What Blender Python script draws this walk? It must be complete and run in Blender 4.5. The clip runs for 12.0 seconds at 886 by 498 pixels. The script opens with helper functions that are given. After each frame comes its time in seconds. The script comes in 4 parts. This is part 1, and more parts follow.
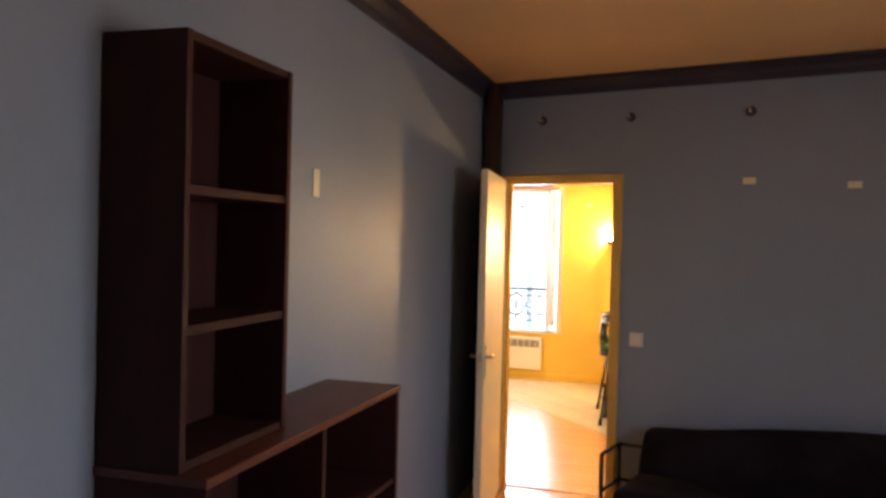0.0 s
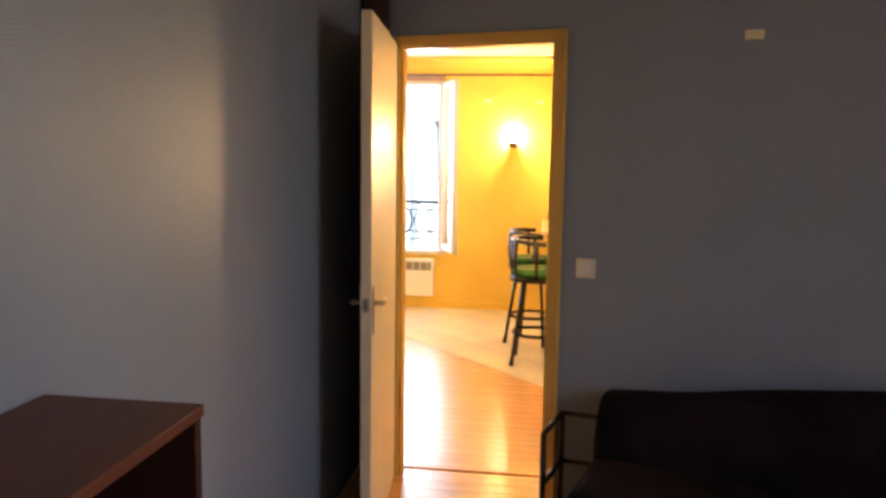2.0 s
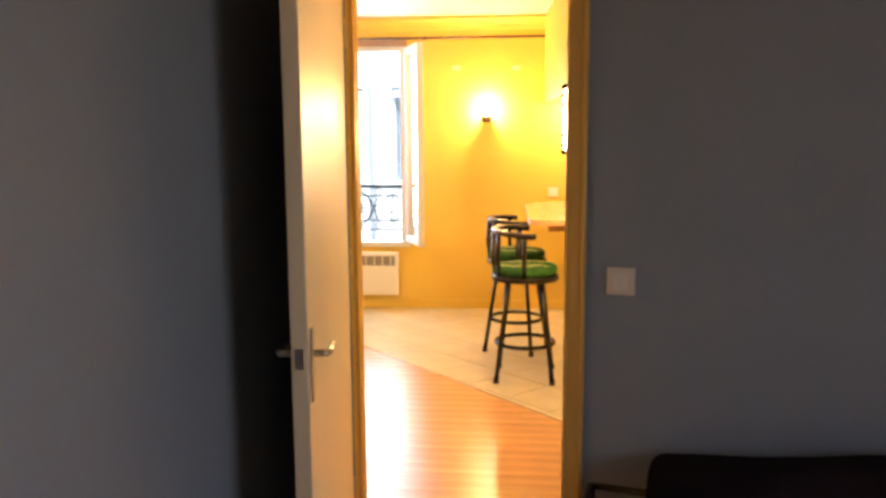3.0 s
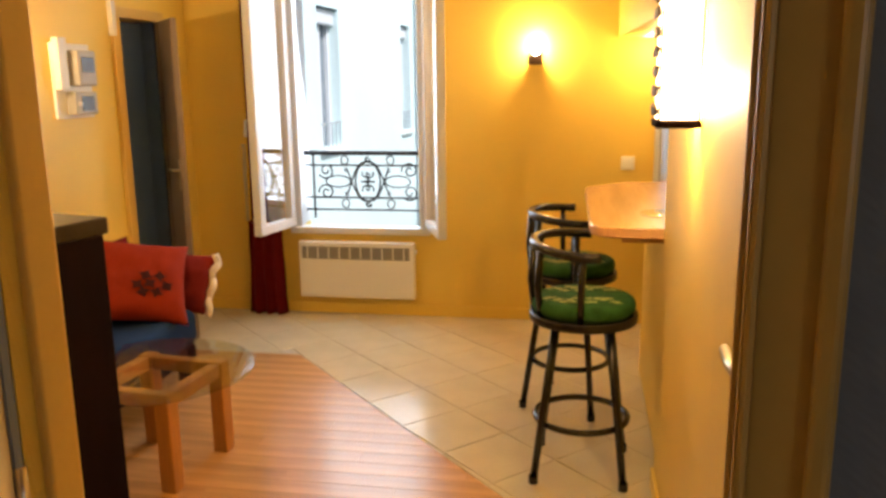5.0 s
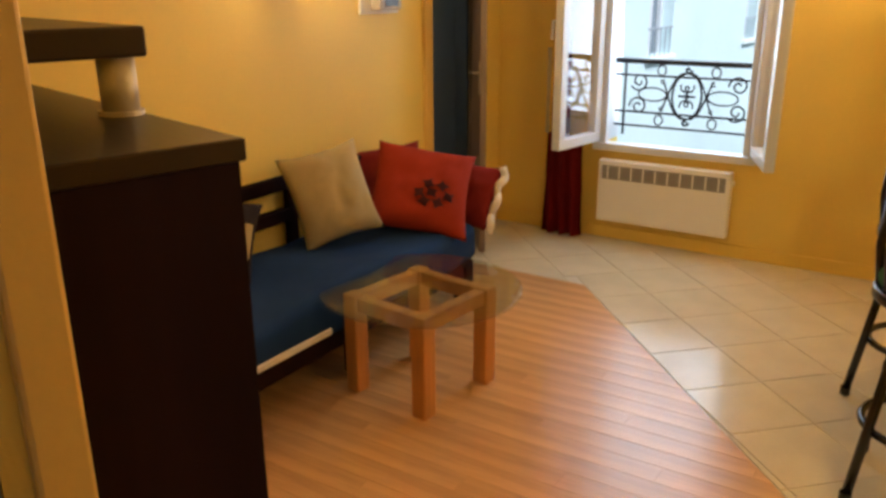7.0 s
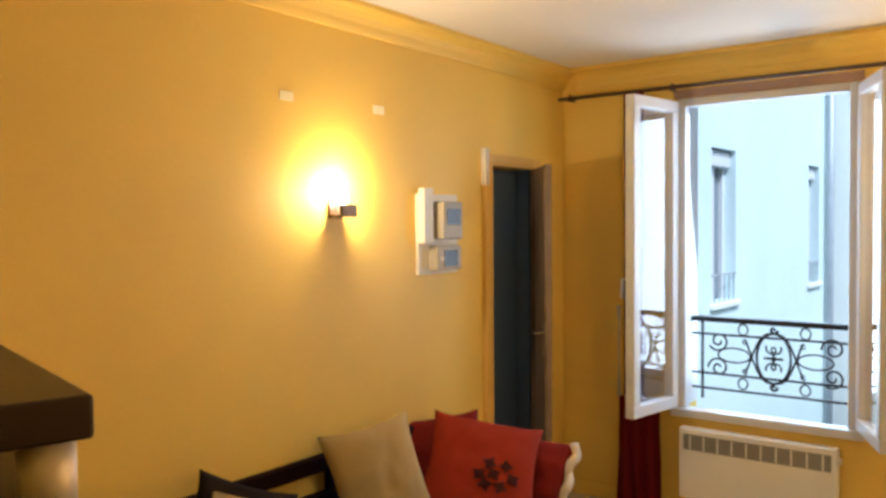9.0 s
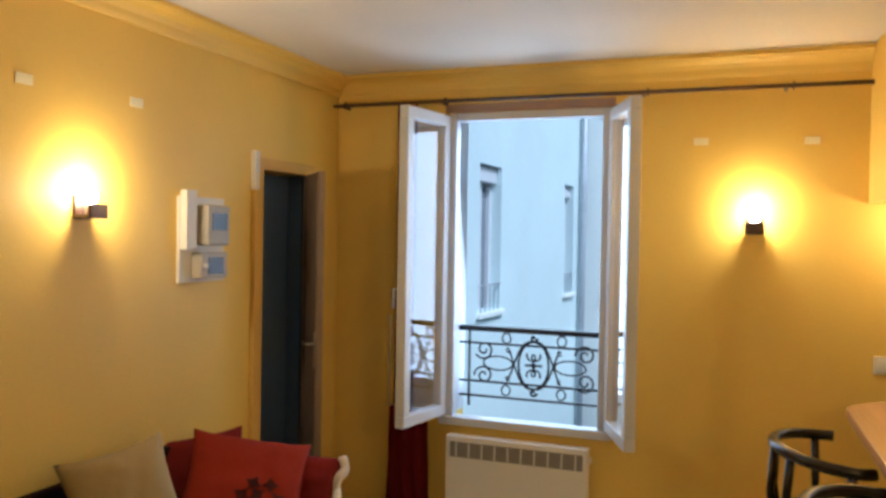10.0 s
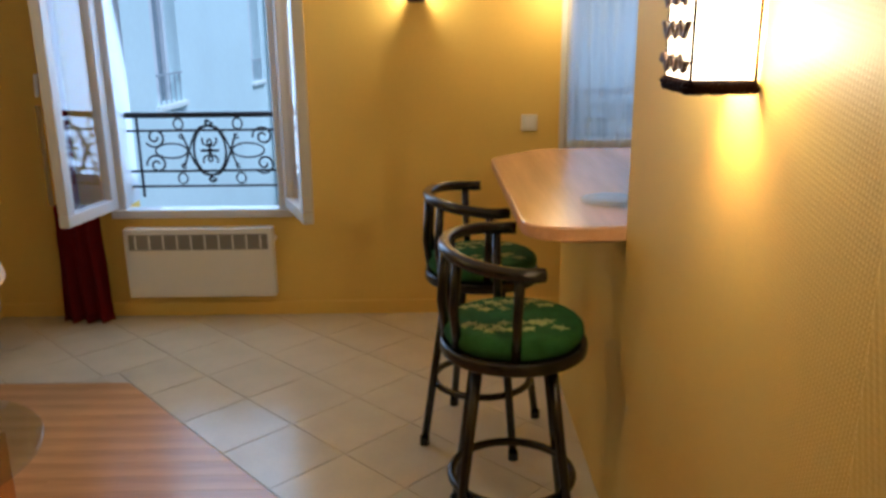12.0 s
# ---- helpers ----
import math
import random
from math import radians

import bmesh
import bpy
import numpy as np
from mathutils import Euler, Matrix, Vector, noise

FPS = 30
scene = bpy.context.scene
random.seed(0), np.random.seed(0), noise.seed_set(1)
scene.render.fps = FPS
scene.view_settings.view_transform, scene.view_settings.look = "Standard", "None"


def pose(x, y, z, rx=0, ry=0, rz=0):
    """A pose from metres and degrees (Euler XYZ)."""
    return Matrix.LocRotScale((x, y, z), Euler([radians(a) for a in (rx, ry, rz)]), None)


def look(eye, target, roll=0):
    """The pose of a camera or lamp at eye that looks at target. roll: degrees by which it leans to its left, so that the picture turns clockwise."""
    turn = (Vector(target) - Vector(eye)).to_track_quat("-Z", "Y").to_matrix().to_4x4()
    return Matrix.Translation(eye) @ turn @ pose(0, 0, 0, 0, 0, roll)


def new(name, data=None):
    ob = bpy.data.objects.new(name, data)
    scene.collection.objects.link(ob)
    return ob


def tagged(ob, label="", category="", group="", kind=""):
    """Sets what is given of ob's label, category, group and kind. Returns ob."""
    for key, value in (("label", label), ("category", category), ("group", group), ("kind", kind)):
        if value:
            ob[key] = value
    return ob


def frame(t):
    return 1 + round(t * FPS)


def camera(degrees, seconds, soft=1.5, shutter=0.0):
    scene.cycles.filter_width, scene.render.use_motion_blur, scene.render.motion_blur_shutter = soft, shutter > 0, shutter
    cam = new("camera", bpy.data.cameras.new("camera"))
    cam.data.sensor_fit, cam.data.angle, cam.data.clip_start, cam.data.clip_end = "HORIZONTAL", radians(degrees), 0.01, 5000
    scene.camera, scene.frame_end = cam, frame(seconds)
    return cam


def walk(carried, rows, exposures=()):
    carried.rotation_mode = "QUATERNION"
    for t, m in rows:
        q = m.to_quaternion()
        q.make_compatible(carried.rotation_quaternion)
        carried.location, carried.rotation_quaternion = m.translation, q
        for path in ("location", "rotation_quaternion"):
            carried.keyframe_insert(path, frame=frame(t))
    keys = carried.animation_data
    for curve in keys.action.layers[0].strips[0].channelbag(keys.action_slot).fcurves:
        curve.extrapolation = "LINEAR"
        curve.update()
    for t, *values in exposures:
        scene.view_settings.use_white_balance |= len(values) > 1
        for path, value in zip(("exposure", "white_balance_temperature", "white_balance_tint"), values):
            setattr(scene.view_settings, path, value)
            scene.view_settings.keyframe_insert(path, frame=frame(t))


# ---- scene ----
cam = camera(57.7, 12.0, soft=3.1)
PATH = [
    (0, (0.922, 0.097, 1.661), (0.347, 2.013, 1.636), 1.4),
    (0.5, (0.882, 0.353, 1.606), (0.519, 2.317, 1.502), 0.1),
    (1, (0.751, 0.734, 1.588), (0.349, 2.685, 1.405), 1.5),
    (1.5, (0.616, 1.16, 1.572), (0.24, 3.113, 1.359), 0.5),
    (2, (0.523, 1.621, 1.55), (0.249, 3.588, 1.32), 0.8),
    (2.5, (0.437, 2.155, 1.539), (0.175, 4.121, 1.28), 0.1),
    (3, (0.344, 2.673, 1.51), (0.165, 4.646, 1.235), -0.4),
    (5, (0.393, 4.583, 1.551), (0.055, 6.511, 1.14), -0.7),
    (5.5, (0.346, 4.914, 1.526), (-0.236, 6.771, 1.064), -0.4),
    (6, (0.328, 5.049, 1.53), (-0.486, 6.802, 1.018), 1.5),
    (6.5, (0.352, 5.046, 1.505), (-0.636, 6.656, 0.847), 1.4),
    (8.5, (0.171, 5.279, 1.58), (-0.948, 6.917, 1.326), -1.9),
    (9, (0.094, 5.38, 1.606), (-1.1, 6.984, 1.549), -0.4),
    (9.5, (0.117, 5.436, 1.618), (-0.899, 7.158, 1.662), 0.5),
    (10, (0.062, 5.466, 1.601), (-0.646, 7.337, 1.57), 1.0),
    (10.5, (0.064, 5.478, 1.587), (-0.351, 7.429, 1.438), 0.7),
    (11, (0.07, 5.477, 1.58), (-0.14, 7.449, 1.324), 0.7),
    (11.5, (0.128, 5.495, 1.551), (-0.002, 7.453, 1.164), 0.7),
    (12, (0.203, 5.508, 1.529), (0.208, 7.435, 0.991), -0.6),
]
walk(cam, [(t, look(eye, target, roll)) for t, eye, target, roll in PATH],
     [(0, 2.1, 6700, 20), (3.2, 1.85, 6700, 18), (4.8, 1.0, 7000, 16), (5.5, 0.7, 6600, 13), (6.5, 0.62, 6500, 13), (8.3, 0.82, 5700, 10), (9.5, 0.35, 5800, 10), (10.5, 0.0, 4800, 10), (11.5, -0.03, 4700, 9), (12, -0.05, 4950, 10)])

# ---- world, lights ----
world = bpy.data.worlds.new("world")
scene.world = world
world.use_nodes = True
sky = world.node_tree.nodes.new("ShaderNodeTexSky")
sky.sky_type = "NISHITA"
sky.sun_disc = False
sky.sun_elevation, sky.sun_rotation = radians(49), radians(119)
world.node_tree.links.new(sky.outputs["Color"], world.node_tree.nodes["Background"].inputs["Color"])
world.node_tree.nodes["Background"].inputs["Strength"].default_value = 0.125


def lamp(name, kind, m, power, color, size=0.05, size_y=None):
    data = bpy.data.lights.new(name, kind)
    data.energy, data.color = power, color
    if kind == "SUN":
        data.angle = size
    elif kind == "AREA":
        data.size = size
        if size_y:
            data.shape, data.size_y = "RECTANGLE", size_y
    else:
        data.shadow_soft_size = size
    ob = new(name, data)
    ob.matrix_world = m
    return ob


WARM = (1.0, 0.56, 0.17)
SCONCE = (1.0, 0.62, 0.25)
lamp("sun", "SUN", look((0, 0, 12), (-9, 5, 0)), 2.8, (0.92, 0.97, 1.0), radians(15))
lamp("sconce_bulb_light", "POINT", pose(-2.150, 7.745, 1.775), 8, SCONCE, 0.045)
lamp("sconce_bulb_light", "POINT", pose(0.092, 9.635, 1.775), 7.5, SCONCE, 0.045)
lamp("shade_bulb_light", "POINT", pose(0.635, 6.82, 1.51), 13, (1.0, 0.68, 0.31), 0.05)
lamp("kitchen_spot_light", "POINT", pose(0.805, 9.45, 1.715), 7, SCONCE, 0.03)
# area lamp in an assumed window out of view, added to brighten the left wall
lamp("bedroom_assumed_window_light", "AREA", look((3.02, 1.9, 1.55), (0, 1.9, 1.4)), 3.6, (0.93, 0.95, 1.0), 1.3, 1.2)
lamp("living_window_light", "AREA", look((-1.06, 9.99, 1.44), (-1.06, 8, 0.9)), 14, (0.72, 0.87, 1.0), 0.84, 1.6)
lamp("kitchen_window_light", "AREA", look((1.23, 9.99, 1.32), (1.23, 9, 1.2)), 2, (0.72, 0.87, 1.0), 0.8, 0.8)


# ---- materials ----
def material(name, color, rough=0.6, metal=0.0, vary=0.12, scale=3.0, grain=60.0, bump=0.1, detail=None, spec=0.5, random_piece=0.0):
    """Principled surface with variation at a large and a fine scale and fine relief."""
    mat = bpy.data.materials.new(name)
    mat.use_nodes = True
    nt = mat.node_tree
    n, ln = nt.nodes, nt.links
    b = n["Principled BSDF"]
    b.inputs["Roughness"].default_value, b.inputs["Metallic"].default_value = rough, metal
    b.inputs["Specular IOR Level"].default_value = spec
    co = n.new("ShaderNodeTexCoord")
    big, fine = n.new("ShaderNodeTexNoise"), n.new("ShaderNodeTexNoise")
    big.inputs["Scale"].default_value, fine.inputs["Scale"].default_value = scale, grain
    big.inputs["Detail"].default_value, fine.inputs["Detail"].default_value = 4, 3
    ln.new(co.outputs["Object"], big.inputs["Vector"])
    ln.new(co.outputs["Object"], fine.inputs["Vector"])
    mix = n.new("ShaderNodeMath")
    mix.operation = "MULTIPLY_ADD"
    mix.inputs[1].default_value = 0.35
    ln.new(fine.outputs["Fac"], mix.inputs[0])
    ln.new(big.outputs["Fac"], mix.inputs[2])
    ramp = n.new("ShaderNodeValToRGB")
    lo, hi = [c * (1 - vary) for c in color], [min(1, c * (1 + vary)) for c in color]
    ramp.color_ramp.elements[0].position, ramp.color_ramp.elements[1].position = 0.4, 0.95
    ramp.color_ramp.elements[0].color, ramp.color_ramp.elements[1].color = (*lo, 1), (*hi, 1)
    ln.new(mix.outputs[0], ramp.inputs["Fac"])
    out = ramp.outputs["Color"]
    if random_piece:
        info = n.new("ShaderNodeObjectInfo")
        hsv = n.new("ShaderNodeHueSaturation")
        mr = n.new("ShaderNodeMapRange")
        mr.inputs["To Min"].default_value, mr.inputs["To Max"].default_value = 1 - random_piece, 1 + random_piece
        ln.new(info.outputs["Random"], mr.inputs["Value"])
        ln.new(mr.outputs["Result"], hsv.inputs["Value"])
        ln.new(out, hsv.inputs["Color"])
        out = hsv.outputs["Color"]
    ln.new(out, b.inputs["Base Color"])
    if bump:
        bp = n.new("ShaderNodeBump")
        bp.inputs["Strength"].default_value, bp.inputs["Distance"].default_value = bump, 0.01
        src = detail(n, ln, co) if detail else fine.outputs["Fac"]
        ln.new(src, bp.inputs["Height"])
        ln.new(bp.outputs["Normal"], b.inputs["Normal"])
    return mat


def weave(n, ln, co):
    """Diagonal woven relief of glass-fibre wallpaper."""
    res = []
    for turn in (45, -45):
        mp = n.new("ShaderNodeMapping")
        mp.inputs["Rotation"].default_value = (radians(turn), radians(turn), radians(turn))
        w = n.new("ShaderNodeTexWave")
        w.inputs["Scale"].default_value, w.inputs["Distortion"].default_value = 44, 0.8
        ln.new(co.outputs["Object"], mp.inputs["Vector"])
        ln.new(mp.outputs["Vector"], w.inputs["Vector"])
        res.append(w.outputs["Fac"])
    m = n.new("ShaderNodeMath")
    m.operation = "MULTIPLY"
    ln.new(res[0], m.inputs[0])
    ln.new(res[1], m.inputs[1])
    return m.outputs[0]


def wood(name, color, rough=0.35, axis=0, ring=9.0, vary=0.25, random_piece=0.0, spec=0.5):
    """Wood with grain drawn out along one axis of the object."""
    mat = material(name, color, rough, vary=vary, random_piece=random_piece, bump=0.05, spec=spec)
    n, ln = mat.node_tree.nodes, mat.node_tree.links
    mp = n.new("ShaderNodeMapping")
    s = [ring, ring, ring]
    s[axis] = ring * 0.07
    mp.inputs["Scale"].default_value = s
    co = [x for x in n if x.bl_idname == "ShaderNodeTexCoord"][0]
    ln.new(co.outputs["Object"], mp.inputs["Vector"])
    for x in n:
        if x.bl_idname == "ShaderNodeTexNoise":
            ln.new(mp.outputs["Vector"], x.inputs["Vector"])
            x.inputs["Scale"].default_value = 1.2 if x.inputs["Scale"].default_value < 20 else 9
            x.inputs["Detail"].default_value = 5
    return mat


def glowing(name, color, strength):
    mat = bpy.data.materials.new(name)
    mat.use_nodes = True
    b = mat.node_tree.nodes["Principled BSDF"]
    b.inputs["Base Color"].default_value = (*color, 1)
    b.inputs["Emission Color"].default_value = (*color, 1)
    b.inputs["Emission Strength"].default_value = strength
    return mat


def glass(name, color=(1, 1, 1), gloss=0.06, grazing=1.0):
    """Thin clear pane: lets light straight through and mirrors a little of it."""
    mat = bpy.data.materials.new(name)
    mat.use_nodes = True
    n, ln = mat.node_tree.nodes, mat.node_tree.links
    tr, gl, mx = n.new("ShaderNodeBsdfTransparent"), n.new("ShaderNodeBsdfGlossy"), n.new("ShaderNodeMixShader")
    tr.inputs["Color"].default_value = (*color, 1)
    gl.inputs["Roughness"].default_value = 0.03
    lw, pw, ma = n.new("ShaderNodeLayerWeight"), n.new("ShaderNodeMath"), n.new("ShaderNodeMath")
    lw.inputs["Blend"].default_value = 0.5
    pw.operation, ma.operation = "POWER", "MULTIPLY_ADD"
    pw.inputs[1].default_value, ma.inputs[1].default_value, ma.inputs[2].default_value = 3.0, grazing, gloss
    ln.new(lw.outputs["Facing"], pw.inputs[0])
    ln.new(pw.outputs[0], ma.inputs[0])
    ln.new(ma.outputs[0], mx.inputs["Fac"])
    ln.new(tr.outputs[0], mx.inputs[1])
    ln.new(gl.outputs[0], mx.inputs[2])
    ln.new(mx.outputs[0], n["Material Output"].inputs["Surface"])
    return mat


M_YELLOW = material("cream yellow woven wallpaper paint", (0.80, 0.565, 0.105), 0.5, vary=0.05, scale=1.5, bump=0.09, detail=weave)
M_CEIL = material("white ceiling paint", (0.80, 0.77, 0.70), 0.7, vary=0.04, scale=1.0, bump=0.04)
M_BLUEGREY = material("grey blue wallpaper", (0.260, 0.318, 0.400), 0.5, vary=0.08, scale=1.2, bump=0.08, detail=weave)
# ochre carries the warm light bounced onto this ceiling, put into its colour
M_BEDCEIL = material("ceiling tinted for warm bounce", (0.85, 0.55, 0.26), 0.7, vary=0.06, scale=1.5)
M_MOULD = material("dark blue painted moulding", (0.035, 0.03, 0.05), 0.5, vary=0.2)
M_DOORPAINT = material("cream door paint", (0.78, 0.68, 0.48), 0.38, vary=0.05, bump=0.05)
M_TANDOOR = material("ochre gloss door paint", (0.70, 0.46, 0.12), 0.32, vary=0.08, scale=2, bump=0.05, spec=0.5)
M_BLUEDOOR = material("slate blue paint", (0.095, 0.165, 0.32), 0.55, vary=0.1, spec=0.25)
M_PVC = material("white window plastic", (0.68, 0.70, 0.73), 0.3, vary=0.03, bump=0.02)
M_IRON = material("black wrought iron", (0.012, 0.013, 0.015), 0.5, metal=0.3, vary=0.3)
M_BLACKMETAL = material("black lacquered steel tube", (0.010, 0.009, 0.009), 0.25, vary=0.3, bump=0.02)
M_STEEL = material("brushed steel", (0.55, 0.53, 0.50), 0.3, metal=1.0, vary=0.1)
M_ALU = material("dull grey metal", (0.50, 0.44, 0.34), 0.5, metal=0.5, vary=0.12)
M_BRASS = material("worn chrome handle", (0.62, 0.55, 0.42), 0.28, metal=1.0, vary=0.1)
M_WHITEMETAL = material("white enamelled sheet", (0.82, 0.80, 0.74), 0.4, vary=0.03, bump=0.02)
M_GRILLE = material("grey grille", (0.24, 0.23, 0.21), 0.5, vary=0.1)
M_PLASTIC = material("cream plastic", (0.76, 0.73, 0.64), 0.4, vary=0.04, bump=0.02)
M_GREYBOX = material("grey meter plastic", (0.42, 0.38, 0.30), 0.4, vary=0.1)
# brown grey leaf, taken darker for the shade of its corner
M_BROWNLEAF = material("brown grey door paint darkened for shade", (0.20, 0.145, 0.105), 0.4, vary=0.12)
M_HEAD = material("brown pink painted window head", (0.40, 0.27, 0.21), 0.5, vary=0.12)
M_DARK = material("dark instrument glass", (0.06, 0.055, 0.05), 0.25, vary=0.2)
M_PLANK = wood("oak laminate plank", (0.56, 0.31, 0.135), 0.25, axis=0, random_piece=0.06)
M_SUB = material("brown underlay", (0.16, 0.09, 0.05), 0.8)
M_GROUT = material("beige grout", (0.55, 0.49, 0.365), 0.8)
M_TILE = material("beige glazed floor tile", (0.58, 0.52, 0.38), 0.19, vary=0.08, scale=5, bump=0.03, random_piece=0.02)
M_PINE = wood("honey pine", (0.55, 0.25, 0.07), 0.4, axis=2)
M_COUNTER = wood("beech worktop", (0.60, 0.34, 0.16), 0.25, axis=1, ring=7)
M_WENGE = wood("dark brown veneer", (0.014, 0.006, 0.007), 0.7, axis=2, spec=0.05)
M_WENGETOP = wood("dark brown veneer lengthwise", (0.022, 0.012, 0.008), 0.35, axis=0, spec=0.35)
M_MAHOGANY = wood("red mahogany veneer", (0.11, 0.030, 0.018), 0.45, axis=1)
# darker copy of the mahogany: the dimness of sides and shelves is in the colour
M_MAHOGANYDIM = wood("red mahogany veneer dimmed for sides and shelves", (0.040, 0.011, 0.010), 0.6, axis=2, spec=0.25)
M_BLUEFABRIC = material("navy blue cotton cover", (0.012, 0.036, 0.115), 0.9, vary=0.25, grain=220, bump=0.3, spec=0.12)
M_BEIGE = material("beige cotton cushion", (0.42, 0.34, 0.19), 0.9, vary=0.1, grain=200, bump=0.3, spec=0.12)
M_RED = material("brick red cotton cushion", (0.27, 0.028, 0.012), 0.9, vary=0.12, grain=200, bump=0.3, spec=0.12)
M_DARKRED = material("dark red velvet", (0.17, 0.015, 0.014), 0.9, vary=0.2, grain=200, bump=0.3, spec=0.12)
M_WHITEFABRIC = material("white cotton fringe", (0.78, 0.74, 0.68), 0.9, vary=0.08, grain=150, bump=0.4, spec=0.12)
M_BROWNPRINT = material("dark brown fabric print", (0.085, 0.014, 0.014), 0.9, vary=0.2)
M_BLACKFABRIC = material("black cotton", (0.018, 0.012, 0.012), 0.9, vary=0.3, grain=200, bump=0.3, spec=0.12)
M_CURTAINRED = material("wine red curtain", (0.22, 0.012, 0.012), 0.85, vary=0.2, grain=150, bump=0.2, spec=0.12)
M_BEDCOVER = material("dark patterned bed cover", (0.013, 0.009, 0.012), 0.9, vary=0.7, scale=5, grain=120, bump=0.4, spec=0.12)
M_GREEN = material("green printed upholstery", (0.03, 0.11, 0.03), 0.85, vary=0.35, scale=16, grain=200, bump=0.3, spec=0.12)
M_LIME = material("yellow green leaf print", (0.40, 0.42, 0.12), 0.85, vary=0.3, scale=30)
M_PIPE = material("dark brown lacquered pipe", (0.075, 0.042, 0.03), 0.28, vary=0.2)
M_SHADE = glowing("lit paper shade", (1.0, 0.72, 0.36), 9)
M_BULB = glowing("lit frosted bulb", (1.0, 0.85, 0.6), 120)
M_GLASS = glass("window glass")
M_TABLEGLASS = glass("table glass", (0.90, 0.95, 0.93), 0.05, 0.4)
M_FACADE = material("pale lime render", (0.66, 0.79, 0.80), 0.85, vary=0.07, scale=0.6, grain=12, bump=0.2)
M_FACADE2 = material("white lime render", (0.80, 0.85, 0.82), 0.85, vary=0.05, scale=0.6, grain=12, bump=0.2)
M_STONE = material("weathered stone", (0.36, 0.36, 0.36), 0.85, vary=0.25, scale=2, bump=0.4)
# lighter copy of the stone: colour makes up for light missing on the wall
M_STONELIT = material("weathered stone lightened for its reflection", (0.60, 0.60, 0.58), 0.85, vary=0.25, scale=2, bump=0.4)
M_ZINC = material("zinc sheet", (0.42, 0.46, 0.50), 0.45, metal=0.3, vary=0.15)
M_DARKGLASS = material("dark courtyard window glass", (0.23, 0.28, 0.32), 0.08, vary=0.15, bump=0)
M_YELLOWTAG = material("pale yellow paper", (0.88, 0.82, 0.55), 0.4, vary=0.08)


def sheer(name):
    mat = bpy.data.materials.new(name)
    mat.use_nodes = True
    nt = mat.node_tree
    out = nt.nodes["Material Output"]
    tr, tl, mx = nt.nodes.new("ShaderNodeBsdfTransparent"), nt.nodes.new("ShaderNodeBsdfTranslucent"), nt.nodes.new("ShaderNodeMixShader")
    tl.inputs["Color"].default_value = (0.85, 0.88, 0.92, 1)
    mx.inputs["Fac"].default_value = 0.55
    nt.links.new(tr.outputs[0], mx.inputs[1])
    nt.links.new(tl.outputs[0], mx.inputs[2])
    nt.links.new(mx.outputs[0], out.inputs["Surface"])
    return mat


M_SHEER = sheer("white sheer net")


# ---- mesh helpers ----
def finish(name, bm, mat, parent=None, label="", smooth=False):
    me = bpy.data.meshes.new(name)
    bmesh.ops.recalc_face_normals(bm, faces=bm.faces)
    if smooth:
        for f in bm.faces:
            f.smooth = True
    bm.to_mesh(me)
    bm.free()
    me.materials.append(mat)
    ob = new(name, me)
    if parent:
        ob.parent = parent
    if label:
        ob["label"] = label
    return ob


def part(name, bm, mat, parent, label="", smooth=False):
    return finish(name, bm, mat, parent, label, smooth)


def thing(name, m, label, category, group="", kind=""):
    ob = new(name)
    ob.matrix_world = m
    return tagged(ob, label, category, group, kind)


def box(x0, y0, z0, x1, y1, z1, bev=0.0, seg=2, bm=None):
    own = bmesh.new()
    vs = [own.verts.new((x, y, z)) for x in (x0, x1) for y in (y0, y1) for z in (z0, z1)]
    for f in ((0, 1, 3, 2), (4, 6, 7, 5), (0, 4, 5, 1), (2, 3, 7, 6), (0, 2, 6, 4), (1, 5, 7, 3)):
        own.faces.new([vs[i] for i in f])
    bmesh.ops.recalc_face_normals(own, faces=own.faces)
    if bev:
        bmesh.ops.bevel(own, geom=own.edges[:], offset=bev, segments=seg, profile=0.5, affect="EDGES")
    if bm is None:
        return own
    tmp = bpy.data.meshes.new("tmp")
    own.to_mesh(tmp)
    own.free()
    bm.from_mesh(tmp)
    bpy.data.meshes.remove(tmp)
    return bm


def tube(points, r, sides=10, closed=False, bm=None, r_end=None):
    """A round bar swept along a line of points."""
    bm = bm or bmesh.new()
    pts = [Vector(p) for p in points]
    rings, n, up = [], len(pts), None
    for i, p in enumerate(pts):
        a, b = (pts[i - 1] if i or closed else p), (pts[(i + 1) % n] if i < n - 1 or closed else p)
        d = (b - a).normalized()
        if up is None:
            up = d.orthogonal().normalized()
        up = (up - d * up.dot(d)).normalized()
        side = d.cross(up)
        rr = r if r_end is None else r + (r_end - r) * i / (n - 1)
        rings.append([bm.verts.new(p + (up * math.cos(q) + side * math.sin(q)) * rr) for q in [2 * math.pi * k / sides for k in range(sides)]])
    for i in range(n if closed else n - 1):
        a, b = rings[i], rings[(i + 1) % n]
        for k in range(sides):
            bm.faces.new((a[k], a[(k + 1) % sides], b[(k + 1) % sides], b[k]))
    if not closed:
        bm.faces.new(rings[0][::-1])
        bm.faces.new(rings[-1])
    return bm


